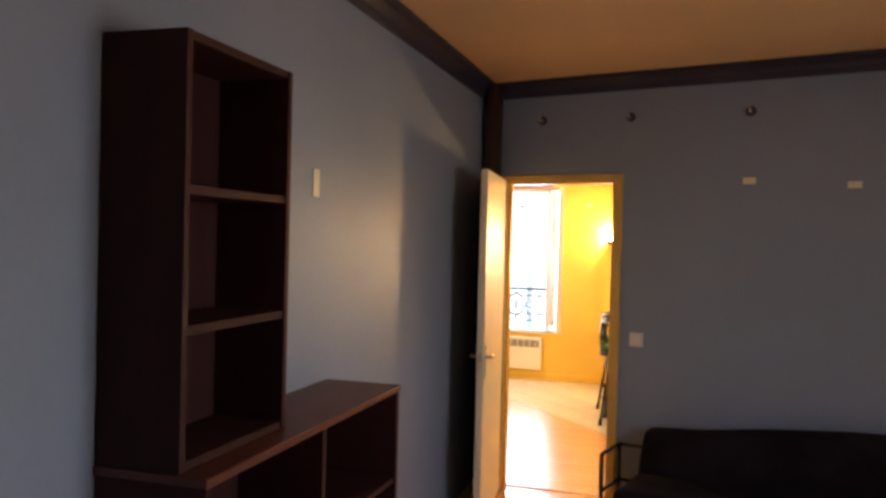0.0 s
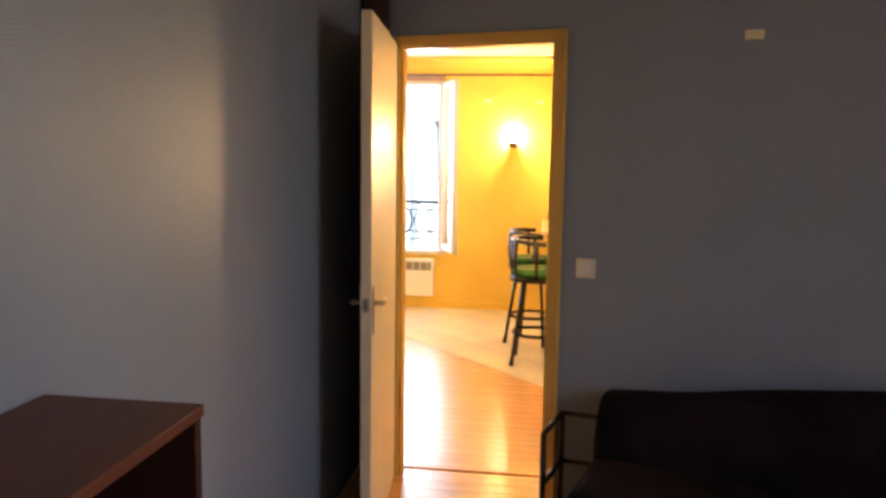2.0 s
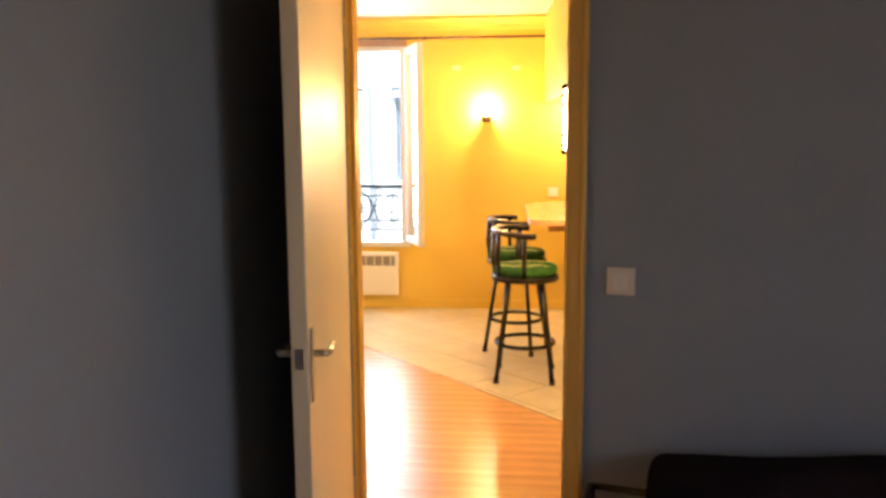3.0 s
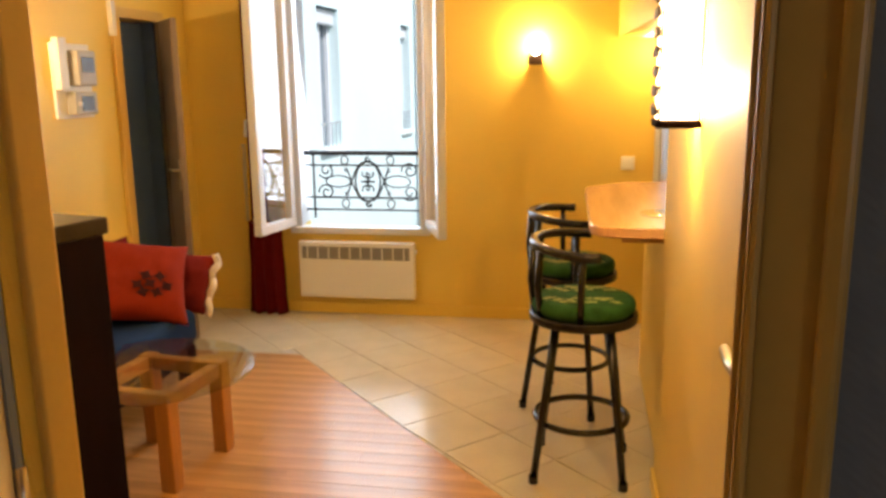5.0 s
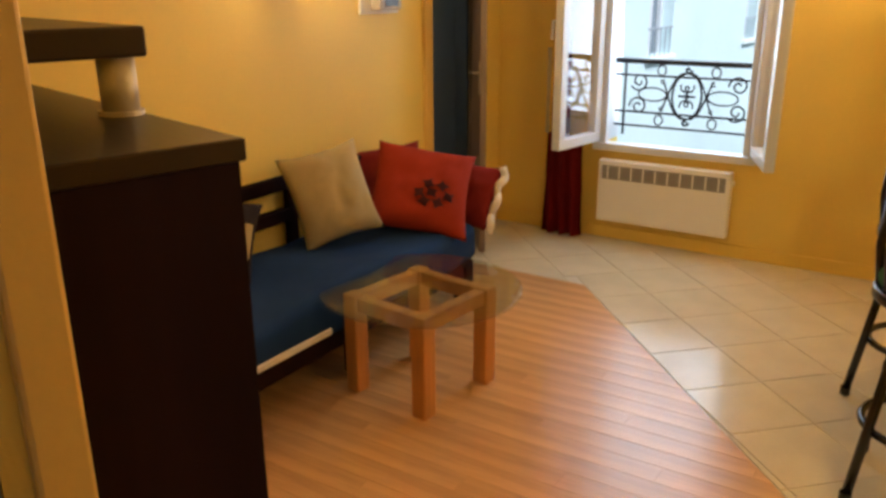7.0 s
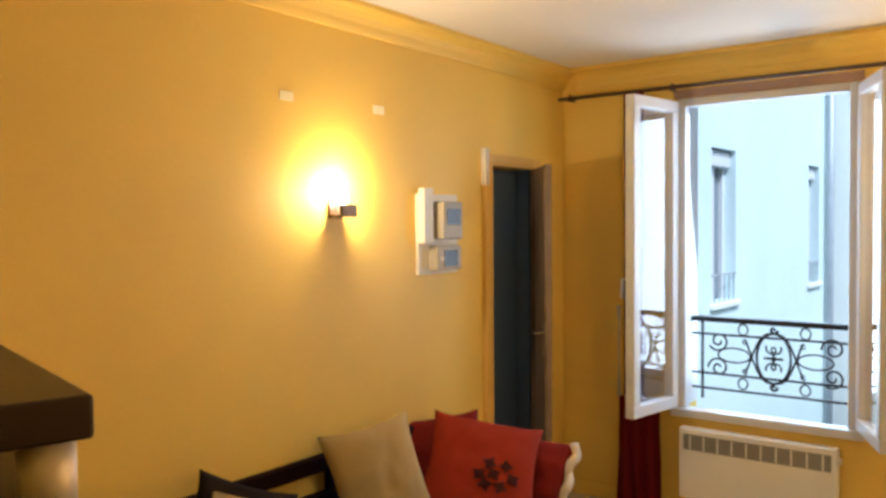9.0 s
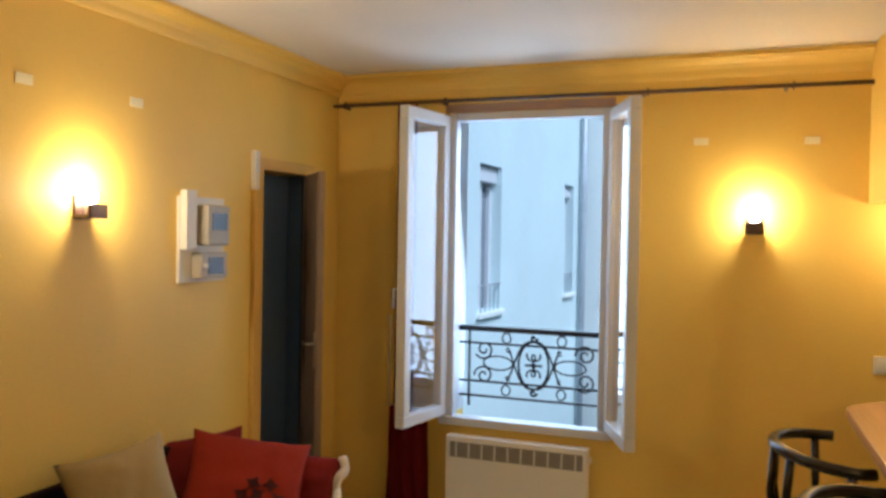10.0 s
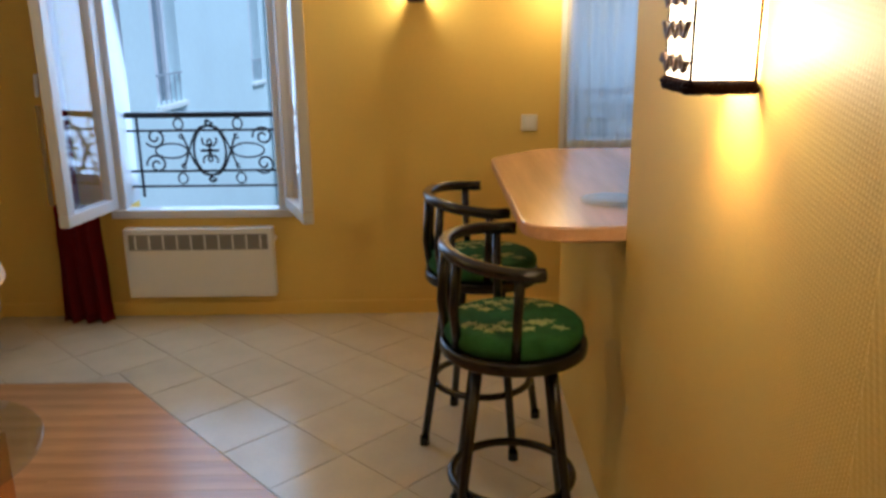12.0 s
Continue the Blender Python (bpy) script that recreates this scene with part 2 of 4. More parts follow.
def disc(r, z0, z1, sides=40, bev=0.0, cx=0, cy=0):
    bm = bmesh.new()
    lo = [bm.verts.new((cx + r * math.cos(2 * math.pi * k / sides), cy + r * math.sin(2 * math.pi * k / sides), z0)) for k in range(sides)]
    f = bm.faces.new(lo)
    ext = bmesh.ops.extrude_face_region(bm, geom=[f])
    for v in ext["geom"]:
        if isinstance(v, bmesh.types.BMVert):
            v.co.z = z1
    bmesh.ops.recalc_face_normals(bm, faces=bm.faces)
    if bev:
        es = [e for e in bm.edges if abs(e.verts[0].co.z - e.verts[1].co.z) < 1e-6]
        bmesh.ops.bevel(bm, geom=es, offset=bev, segments=3, profile=0.5, affect="EDGES")
    return bm


def prism(outline, z0, z1, bev=0.0):
    bm = bmesh.new()
    lo = [bm.verts.new((x, y, z0)) for x, y in outline]
    hi = [bm.verts.new((x, y, z1)) for x, y in outline]
    n = len(outline)
    bm.faces.new(lo[::-1])
    bm.faces.new(hi)
    for i in range(n):
        bm.faces.new((lo[i], lo[(i + 1) % n], hi[(i + 1) % n], hi[i]))
    bmesh.ops.recalc_face_normals(bm, faces=bm.faces)
    if bev:
        es = [e for e in bm.edges if abs(e.verts[0].co.z - e.verts[1].co.z) < 1e-6]
        bmesh.ops.bevel(bm, geom=es, offset=bev, segments=2, profile=0.5, affect="EDGES")
    return bm


def pillow(w, h, d, wrinkle=0.020, seed=0, n=22):
    """A stuffed cushion standing in the xz plane, bulging along y."""
    bm = bmesh.new()
    grids = []
    for s in (-1, 1):
        g = []
        for i in range(n + 1):
            row = []
            for k in range(n + 1):
                u, v = 2 * i / n - 1, 2 * k / n - 1
                pinch = 1 - 0.10 * (1 - abs(v) ** 2) * abs(u) ** 4
                pinch2 = 1 - 0.10 * (1 - abs(u) ** 2) * abs(v) ** 4
                bulge = max(0, (1 - abs(u) ** 2.6) * (1 - abs(v) ** 2.6)) ** 0.55
                nz = noise.noise(Vector((u * 2 + seed, v * 2, s * 3.0))) * wrinkle + noise.noise(Vector((u * 6 + seed, v * 5, s))) * wrinkle * 0.4
                edge = 0.0 if i in (0, n) or k in (0, n) else 1.0
                row.append(bm.verts.new((u * w / 2 * pinch, s * (d / 2 * bulge + nz * edge * bulge), v * h / 2 * pinch2 + h / 2)))
            g.append(row)
        for i in range(n):
            for k in range(n):
                bm.faces.new((g[i][k], g[i + 1][k], g[i + 1][k + 1], g[i][k + 1]))
        grids.append(g)
    bmesh.ops.remove_doubles(bm, verts=bm.verts, dist=1e-5)
    return bm


def structure(name, bm, mat, label, category, smooth=False):
    return tagged(finish(name, bm, mat, smooth=smooth), label, category, kind="structure")


# ---- plan ----
L, W = -2.215, 9.70            # living room: left wall, window wall
D0, D1 = 5.00, 5.42          # wall between bedroom and living room
RX, RY = 0.69, 7.55          # living room: right wall and where it ends
H, HB = 2.52, 2.685            # ceilings
KX, KH = 2.30, 1.79           # kitchen: far wall, ceiling
BL, BR, BB = -0.375, 3.0, -2.2  # bedroom: left, right, back walls
DL, DR, DH = -0.178, 0.50, 2.04  # bedroom doorway
WL, WR, WB, WT = -1.51, -0.612, 0.588, 2.29  # living room window
KL, KR, KB, KT = 0.823, 1.64, 0.878, 1.748       # kitchen window
BD0, BD1, BDH = 8.89, 9.315, 1.918             # blue doorway in the left wall
HT_ALL = 2.85

# walls with their openings
A = pose(0.5, 5.13, 0, 0, 0, -14.5)   # bedroom end wall runs aslant: x along it, -y into the bedroom
DW = 0.73
AL, AR = -0.904, 2.582


def on_wall(x, y):
    p = A @ Vector((x, y, 0))
    return (p.x, p.y)


RIGHT = [on_wall(0, 0), on_wall(2.82, 0), (3.15, D1), (0.72, D1), (0.515, 5.21)]
HEAD = [on_wall(-DW, 0), on_wall(0, 0), (0.515, 5.21), (-0.190, 5.365)]
bm = prism([(-0.525, 5.395), on_wall(-DW, 0), (-0.190, 5.365), (-0.300, 5.402), (-0.525, D1)], 0, HT_ALL)
for outline, z0 in ((RIGHT, 0), (HEAD, DH)):
    n = len(outline)
    lo_hi = [[bm.verts.new((x, y, z)) for x, y in outline] for z in (z0, HT_ALL)]
    bm.faces.new(lo_hi[0][::-1])
    bm.faces.new(lo_hi[1])
    for i in range(n):
        bm.faces.new((lo_hi[0][i], lo_hi[0][(i + 1) % n], lo_hi[1][(i + 1) % n], lo_hi[1][i]))
wall_mid = structure("wall_south", bm, M_YELLOW, "cream yellow papered wall around the bedroom doorway", "wall")
bm = box(AL, -0.012, 0, -DW, -0.002, HB)
box(0, -0.012, 0, AR, -0.002, HB, bm=bm)
box(-DW, -0.012, DH, 0, -0.002, HB, bm=bm)
structure("wall_bedroom_north", bm, M_BLUEGREY, "grey blue papered bedroom wall with the doorway", "wall").matrix_world = A
structure("wall_bedroom_west", box(BL - 0.15, BB - 0.2, 0, BL, 5.395, HT_ALL), M_BLUEGREY, "grey blue papered bedroom side wall", "wall")
# unseen side wall; its opening is assumed, made for the area lamp
bm = box(BR, BB - 0.2, 0, BR + 0.15, 1.2, HT_ALL)
box(BR, 2.6, 0, BR + 0.15, 4.48, HT_ALL, bm=bm)
box(BR, 1.2, 0, BR + 0.15, 2.6, 0.9, bm=bm)
box(BR, 1.2, 2.2, BR + 0.15, 2.6, HT_ALL, bm=bm)
structure("wall_bedroom_east", bm, M_BLUEGREY, "grey blue papered bedroom side wall with an assumed unseen window opening", "wall")
structure("wall_bedroom_south", box(BL, BB - 0.2, 0, BR, BB, HT_ALL), M_BLUEGREY, "grey blue papered bedroom wall", "wall")
bm = box(L - 0.2, D1 - 0.4, 0, L, BD0, HT_ALL)
box(L - 0.2, BD1, 0, L, W + 0.30, HT_ALL, bm=bm)
box(L - 0.2, BD0, BDH, L, BD1, HT_ALL, bm=bm)
structure("wall_west", bm, M_YELLOW, "cream yellow papered wall with a narrow blue doorway", "wall")
structure("wall_south_west", box(L, D1 - 0.4, 0, BL - 0.15, D1, HT_ALL), M_YELLOW, "cream yellow papered wall beside the doorway", "wall")
bm = box(L, W, 0, WL, W + 0.30, HT_ALL)
box(WL, W, 0, WR, W + 0.07, WB, bm=bm)
box(WL, W + 0.07, 0, WR, W + 0.30, WB - 0.13, bm=bm)
box(WL, W, WT, WR, W + 0.30, HT_ALL, bm=bm)
box(WR, W, 0, KL, W + 0.30, HT_ALL, bm=bm)
box(KL, W, 0, KR, W + 0.30, KB, bm=bm)
box(KL, W, KT, KR, W + 0.30, HT_ALL, bm=bm)
box(KR, W, 0, KX + 0.15, W + 0.30, HT_ALL, bm=bm)
structure("wall_north", bm, M_YELLOW, "cream yellow papered wall with two windows", "wall")
SD0, SD1 = 5.74, 6.36         # side doorway
structure("wall_east", box(RX, SD1, 0, RX + 0.12, RY, H), M_YELLOW, "cream yellow woven wallpaper wall ending at the bar", "wall")
bm = box(RX, SD0, 2.0, RX + 0.12, SD1, H)
box(RX, D1 + 0.002, 0, RX + 0.12, SD0, H, bm=bm)
structure("wall_east_doorway", bm, M_YELLOW, "cream yellow wall beside and above a side doorway", "wall")
structure("wall_kitchen_east", box(KX, D1 + 0.002, 0, KX + 0.15, W, H), M_YELLOW, "cream painted kitchen wall", "wall")
structure("wall_kitchen_low", box(RX + 0.03, RY, 0, RX + 0.12, 8.85, 0.967), M_YELLOW, "cream low wall under the bar counter", "wall")
structure("bulkhead", prism([(RX, RY), (0.59, W), (0.72, W), (RX + 0.12, RY)], KH, H), M_YELLOW, "cream yellow bulkhead above the bar", "bulkhead")
structure("ceiling_kitchen", prism([(RX + 0.12, RY), (0.72, W), (KX, W), (KX, RY)], KH, KH + 0.05), M_CEIL, "white low kitchen ceiling", "ceiling")
structure("ceiling", box(L - 0.2, D1 - 0.01, H, KX + 0.15, W + 0.30, H + 0.12), M_CEIL, "white painted living room ceiling", "ceiling")
structure("ceiling_bedroom", box(BL, BB, HB, BR, 5.36, HB + 0.1), M_BEDCEIL, "bedroom ceiling tinted ochre for warm bounced light", "ceiling")
structure("ground_slab", box(L - 0.2, BB - 0.2, -0.25, BR + 0.15, W + 0.30, -0.012), M_SUB, "grey mortar bed under the floor", "floor")
# room behind the blue doorway
bm = box(L - 1.1, BD0 - 0.5, 0, L - 1.0, W + 0.3, H)
box(L - 1.0, BD0 - 0.6, 0, L - 0.2, BD0 - 0.5, H, bm=bm)
box(L - 1.0, W + 0.2, 0, L - 0.2, W + 0.3, H, bm=bm)
box(L - 1.0, BD0 - 0.5, H - 0.1, L - 0.2, W + 0.2, H, bm=bm)
box(L - 1.0, BD0 - 0.5, -0.1, L - 0.2, W + 0.2, 0, bm=bm)
structure("wall_closet", bm, M_BLUEDOOR, "slate blue painted walls of a small dark room", "wall")

# cornice
def cornice(name, a, b, inward, z, mat, label, size=0.09):
    """A stepped and coved moulding from a to b under the ceiling; inward is the way into the room."""
    a, b, w = Vector((*a, 0)), Vector((*b, 0)), Vector((*inward, 0))
    prof = [(0, 0), (size, 0), (size, -0.2 * size)] + [(size * (0.85 - 0.65 * math.sin(q)), -size * (0.25 + 0.65 * (1 - math.cos(q)))) for q in [0, 0.4, 0.8, 1.2, 1.57]] + [(0.14 * size, -1.05 * size), (0, -1.05 * size)]
    bm = bmesh.new()
    ends = [[bm.verts.new(p + w * d + Vector((0, 0, z + h))) for d, h in prof] for p in (a, b)]
    n = len(prof)
    for i in range(n):
        bm.faces.new((ends[0][i], ends[0][(i + 1) % n], ends[1][(i + 1) % n], ends[1][i]))
    bm.faces.new(ends[0])
    bm.faces.new(ends[1][::-1])
    return structure(name, bm, mat, label, "cornice")


cornice("trim_west", (L, D1), (L, W), (1, 0), H - 0.001, M_YELLOW, "cream yellow plaster cornice", 0.10)
cornice("trim_north", (L + 0.1, W), (0.59, W), (0, -1), H - 0.001, M_YELLOW, "cream yellow plaster cornice", 0.10)
cornice("trim_bedroom_north", on_wall(AL, -0.012), on_wall(AR, -0.012), (A.to_3x3() @ Vector((0, -1, 0)))[:2], HB - 0.001, M_MOULD, "dark painted bedroom cornice", 0.09)
cornice("trim_bedroom_west", (BL, BB), (BL, 5.34), (1, 0), HB - 0.001, M_MOULD, "dark painted bedroom cornice", 0.09)

# skirting
for n_, (x0, y0, x1, y1), mt in (("baseboard_west", (L, D1, L + 0.012, BD0 - 0.08), M_YELLOW), ("baseboard_north", (L, W - 0.012, 0.97, W), M_YELLOW),
                                 ("baseboard_bedroom", (BL, 2.95, BL + 0.014, 5.33), M_DOORPAINT),
                                 ("baseboard_east", (RX - 0.012, SD1 + 0.06, RX, RY), M_YELLOW)):
    structure(n_, box(x0, y0, 0, x1, y1, 0.075, 0.003), mt, "cream painted skirting board", "baseboard")


# ---- doors ----
door = thing("door_1", pose(-0.212, 5.30, 0, 0, 0, -84.6), "open cream painted bedroom door with metal lever handles", "door", kind="structure")
leaf = part("leaf", box(0, -0.04, 0.01, 0.86, 0, DH + 0.015, 0.003), M_DOORPAINT, door)
for side, yy in ((1, 0.0), (-1, -0.04)):
    pl = part("handle_plate", box(0.79, yy - 0.003 + side * 0.003, 0.89, 0.83, yy + 0.003 + side * 0.003, 1.07, 0.002), M_BRASS, door, "worn metal handle plate")
    part("lever", tube([(0.81, yy, 1.005), (0.81, yy + side * 0.035, 1.005), (0.795, yy + side * 0.04, 1.005), (0.705, yy + side * 0.036, 1.0)], 0.009), M_BRASS, pl, smooth=True)
part("latch_plate", box(0.8595, -0.03, 0.98, 0.863, -0.01, 1.03, 0.0008), M_STEEL, door, "small steel latch plate")
for z in (0.25, 1.05, 1.80):
    part("hinge", tube([(-0.006, 0.004, z), (-0.006, 0.004, z + 0.09)], 0.007, 10), M_BRASS, door, "worn metal hinge", True)

# frame around the bedroom doorway
fr = thing("door_frame", A, "ochre painted wooden door frame with moulded casings", "door frame", kind="structure")
for nm, b in (("jamb", (-0.003, -0.02, 0, 0.002, 0.062, DH)), ("jamb", (-DW - 0.002, 0.02, 0, -DW + 0.014, 0.062, DH)), ("head", (-DW + 0.014, -0.02, DH - 0.012, -0.003, 0.062, DH + 0.002)),
              ("casing", (0.002, -0.03, 0, 0.062, -0.0125, DH + 0.045)), ("casing", (-DW - 0.045, -0.03, 0, -DW - 0.002, -0.0125, DH + 0.045)), ("casing", (-DW - 0.002, -0.03, DH + 0.002, 0.002, -0.0125, DH + 0.045)),
              ("bead", (0.046, -0.038, 0, 0.060, -0.029, DH + 0.043)), ("bead", (0.004, -0.035, 0, 0.012, -0.029, DH + 0.004))):
    part(nm, box(*b, 0.004), M_TANDOOR, fr)
# side door, standing a little open into the room
sd = thing("door_2", pose(RX + 0.036, SD1 - 0.005, 0, 0, 0, -90.4), "cream yellow painted flush side door with a lever handle", "door", kind="structure")
part("leaf", box(0, -0.04, 0.01, 0.60, 0, 1.99, 0.003), M_YELLOW, sd)
for side, yy in ((1, 0.0), (-1, -0.04)):
    pl = part("handle_plate", box(0.545, yy - 0.003 + side * 0.003, 1.06, 0.585, yy + 0.003 + side * 0.003, 1.14, 0.002), M_BRASS, sd, "worn metal handle plate")
    part("lever", tube([(0.565, yy, 1.105), (0.565, yy + side * 0.042, 1.105), (0.55, yy + side * 0.05, 1.105), (0.49, yy + side * 0.05, 1.10), (0.40, yy + side * 0.044, 1.095)], 0.0095), M_BRASS, pl, smooth=True)
part("latch_plate", box(0.5995, -0.031, 0.98, 0.603, -0.009, 1.20, 0.0008), M_BRASS, sd, "brass lock plate")

# blue doorway in the west wall
fr = thing("door_frame", pose(0, 0, 0), "ochre frame of a narrow doorway with a dark blue door", "door frame", kind="structure")
for nm, b in (("casing", (L, BD0 - 0.07, 0, L + 0.025, BD0, BDH + 0.06)), ("casing", (L, BD1, 0, L + 0.025, BD1 + 0.07, BDH + 0.06)), ("casing", (L, BD0, BDH, L + 0.025, BD1, BDH + 0.06)),
              ("jamb", (L - 0.2, BD0, 0, L - 0.001, BD0 + 0.02, BDH)), ("jamb", (L - 0.2, BD1 - 0.02, 0, L - 0.001, BD1, BDH))):
    part(nm, box(*b, 0.004), M_BLUEDOOR if nm == "jamb" else M_TANDOOR, fr)
bd = thing("door_3", pose(L - 0.10, BD0 + 0.02, 0), "slate blue painted narrow door in its frame", "door", kind="structure")
part("leaf", box(-0.02, 0, 0.01, 0.02, BD1 - BD0 - 0.045, BDH - 0.01, 0.003), M_BLUEDOOR, bd)
# leaf of the narrow doorway, swung half open
gd = thing("door_4", pose(L + 0.027, BD1 + 0.02, 0, 0, 0, -50), "brown grey narrow door leaf standing half open", "door", kind="structure")
part("leaf", box(0, -0.03, 0.01, 0.43, 0, BDH, 0.003), M_BROWNLEAF, gd)
part("stile", box(0.36, -0.036, 0.012, 0.428, -0.0295, BDH - 0.002, 0.003), M_BROWNLEAF, gd)
part("stile", box(0.002, -0.036, 0.012, 0.07, -0.0295, BDH - 0.002, 0.003), M_BROWNLEAF, gd)
hd = part("handle_plate", box(0.385, -0.040, 0.93, 0.415, -0.0355, 1.11, 0.001), M_STEEL, gd, "steel handle plate")
part("lever", tube([(0.40, -0.04, 1.05), (0.40, -0.075, 1.05), (0.385, -0.08, 1.05), (0.31, -0.076, 1.046)], 0.008), M_STEEL, hd, smooth=True)


# ---- window ----
def sash(parent, w, h, hinge_x, y, angle, flip, bottom):
    s = new("sash")
    s.parent = parent
    s.matrix_local = pose(hinge_x, y, bottom, 0, 0, angle)
    f = 0.062
    for b in ((0, 0, w * flip, f), (0, h - f, w * flip, h)):
        part("rail", box(min(b[0], b[2]), -0.055, b[1], max(b[0], b[2]), 0, b[3], 0.006), M_PVC, s)
    for x0, x1 in ((0, f * flip), ((w - f) * flip, w * flip)):
        part("stile", box(min(x0, x1), -0.055, f, max(x0, x1), 0, h - f, 0.006), M_PVC, s)
    g = part("pane", box(min(f * flip, (w - f) * flip), -0.032, f, max(f * flip, (w - f) * flip), -0.026, h - f), M_GLASS, s)
    g.visible_shadow = False
    return s


win = thing("window_1", pose(0, 0, 0), "white double casement window opened inwards", "window", kind="structure")
F = 0.045
for nm, b in (("window_frame", (WL, W - 0.01, WB, WL + F, W + 0.06, WT)), ("window_frame", (WR - F, W - 0.01, WB, WR, W + 0.06, WT)),
              ("window_frame", (WL + F, W - 0.01, WT - F, WR - F, W + 0.06, WT)), ("window_sill", (WL - 0.03, W - 0.035, WB - 0.035, WR + 0.03, W + 0.06, WB + 0.01)),
              ):
    part(nm, box(*b, 0.006), M_PVC, win)
part("head_board", box(WL - 0.02, W - 0.016, WT + 0.002, WR + 0.02, W - 0.001, WT + 0.048, 0.004), M_HEAD, win, "brown painted head board")
part("outer_sill", box(WL, W + 0.071, WB - 0.13, WR, W + 0.36, WB - 0.10, 0.006), M_ZINC, win, "grey zinc outer sill")
for b in ((WL - 0.001, W + 0.061, WB, WL + 0.006, W + 0.301, WT), (WR - 0.006, W + 0.061, WB, WR + 0.001, W + 0.301, WT), (WL + 0.006, W + 0.061, WT - 0.006, WR - 0.006, W + 0.301, WT + 0.001)):
    part("reveal_lining", box(*b), M_PVC, win)
sw = (WR - WL) / 2 - 0.01
ls = sash(win, sw, WT - WB - 0.03, WL + 0.012, W - 0.012, -100, 1, WB + 0.015)
rs = sash(win, sw, WT - WB - 0.03, WR - 0.012, W - 0.012, 112, -1, WB + 0.015)
part("window_handle", tube([(sw - 0.03, -0.055, 0.72), (sw - 0.03, -0.09, 0.72), (sw - 0.03, -0.095, 0.62)], 0.009), M_PVC, ls, "white window handle", True)

kw = thing("window_2", pose(0, 0, 0), "white kitchen window behind a sheer curtain", "window", kind="structure")
for nm, b in (("window_frame", (KL, W + 0.04, KB, KL + 0.06, W + 0.1, KT)), ("window_frame", (KR - 0.06, W + 0.04, KB, KR, W + 0.1, KT)),
              ("window_frame", (KL + 0.06, W + 0.04, KT - 0.06, KR - 0.06, W + 0.1, KT)), ("window_frame", (KL + 0.06, W + 0.04, KB, KR - 0.06, W + 0.1, KB + 0.06)),
              ("mullion", ((KL + KR) / 2 + 0.05, W + 0.035, KB + 0.06, (KL + KR) / 2 + 0.13, W + 0.1, KT - 0.06))):
    part(nm, box(*b, 0.006), M_PVC, kw)
g = part("pane", box(KL + 0.06, W + 0.066, KB + 0.06, KR - 0.06, W + 0.07, KT - 0.06), M_GLASS, kw)
g.visible_shadow = False


def drape(x0, x1, z0, z1, y, folds, depth, thick=0.0, nx=80, nz=10, flare=0.0):
    bm = bmesh.new()
    rows = []
    for k in range(nz + 1):
        v = k / nz
        rows.append([bm.verts.new((x0 + (x1 - x0) * (i / nx) + flare * (1 - v) * (i / nx - 0.5),
                                   y + depth * (0.6 + 0.4 * (1 - v)) * math.sin(i / nx * folds * 6.283 + 0.5 * math.sin(v * 3)) + 0.01 * noise.noise(Vector((i * 0.2, v * 3, 0))), z0 + (z1 - z0) * v)) for i in range(nx + 1)])
    for k in range(nz):
        for i in range(nx):
            bm.faces.new((rows[k][i], rows[k][i + 1], rows[k + 1][i + 1], rows[k + 1][i]))
    if thick:
        bmesh.ops.solidify(bm, geom=bm.faces[:], thickness=thick)
    return bm


sc = thing("sheer_curtain", pose(0, 0, 0), "white sheer net curtain in the kitchen window", "curtain")
part("net", drape(KL + 0.03, KL + 0.47, KB + 0.015, KT - 0.01, W + 0.015, 7, 0.008), M_SHEER, sc, smooth=True)

cu = thing("curtain", pose(0, 0, 0), "wine red curtain hanging beside the window", "curtain")
part("cloth", drape(-1.80, -1.565, 0.012, 0.65, W - 0.125, 3.5, 0.028, 0.004, flare=0.04), M_CURTAINRED, cu, smooth=True)
part("cloth_upper", drape(-1.775, -1.655, 0.65, 2.33, W - 0.125, 3.5, 0.020, 0.004), M_CURTAINRED, cu, smooth=True)
part("lining", drape(-1.805, -1.778, 0.65, 1.16, W - 0.15, 1.0, 0.008, 0.0, nx=16), M_SHEER, cu, "white lining edge", True)
rod = thing("curtain_rod", pose(0, 0, 0), "thin dark bronze curtain rod under the cornice", "curtain rod")
part("pole", tube([(L + 0.03, W - 0.11, 2.34), (0.588, W - 0.11, 2.34)], 0.011), M_PIPE, rod, smooth=True)
for x in (-2.14, -1.53, -0.45, 0.22):
    part("bracket", tube([(x, W - 0.001, 2.34), (x, W - 0.11, 2.34)], 0.009), M_PIPE, rod)
    part("ring", tube([(x + 0.03, W - 0.11 + 0.018 * math.cos(q), 2.34 + 0.018 * math.sin(q)) for q in [k * 0.5236 for k in range(12)]], 0.004, 6, True), M_PIPE, rod, smooth=True)


# ---- balustrade outside the window ----
def spiral(cx, cz, r0, r1, a0, a1, n=26):
    return [(cx + (r0 + (r1 - r0) * i / n) * math.cos(a0 + (a1 - a0) * i / n), 0, cz + (r0 + (r1 - r0) * i / n) * math.sin(a0 + (a1 - a0) * i / n)) for i in range(n + 1)]


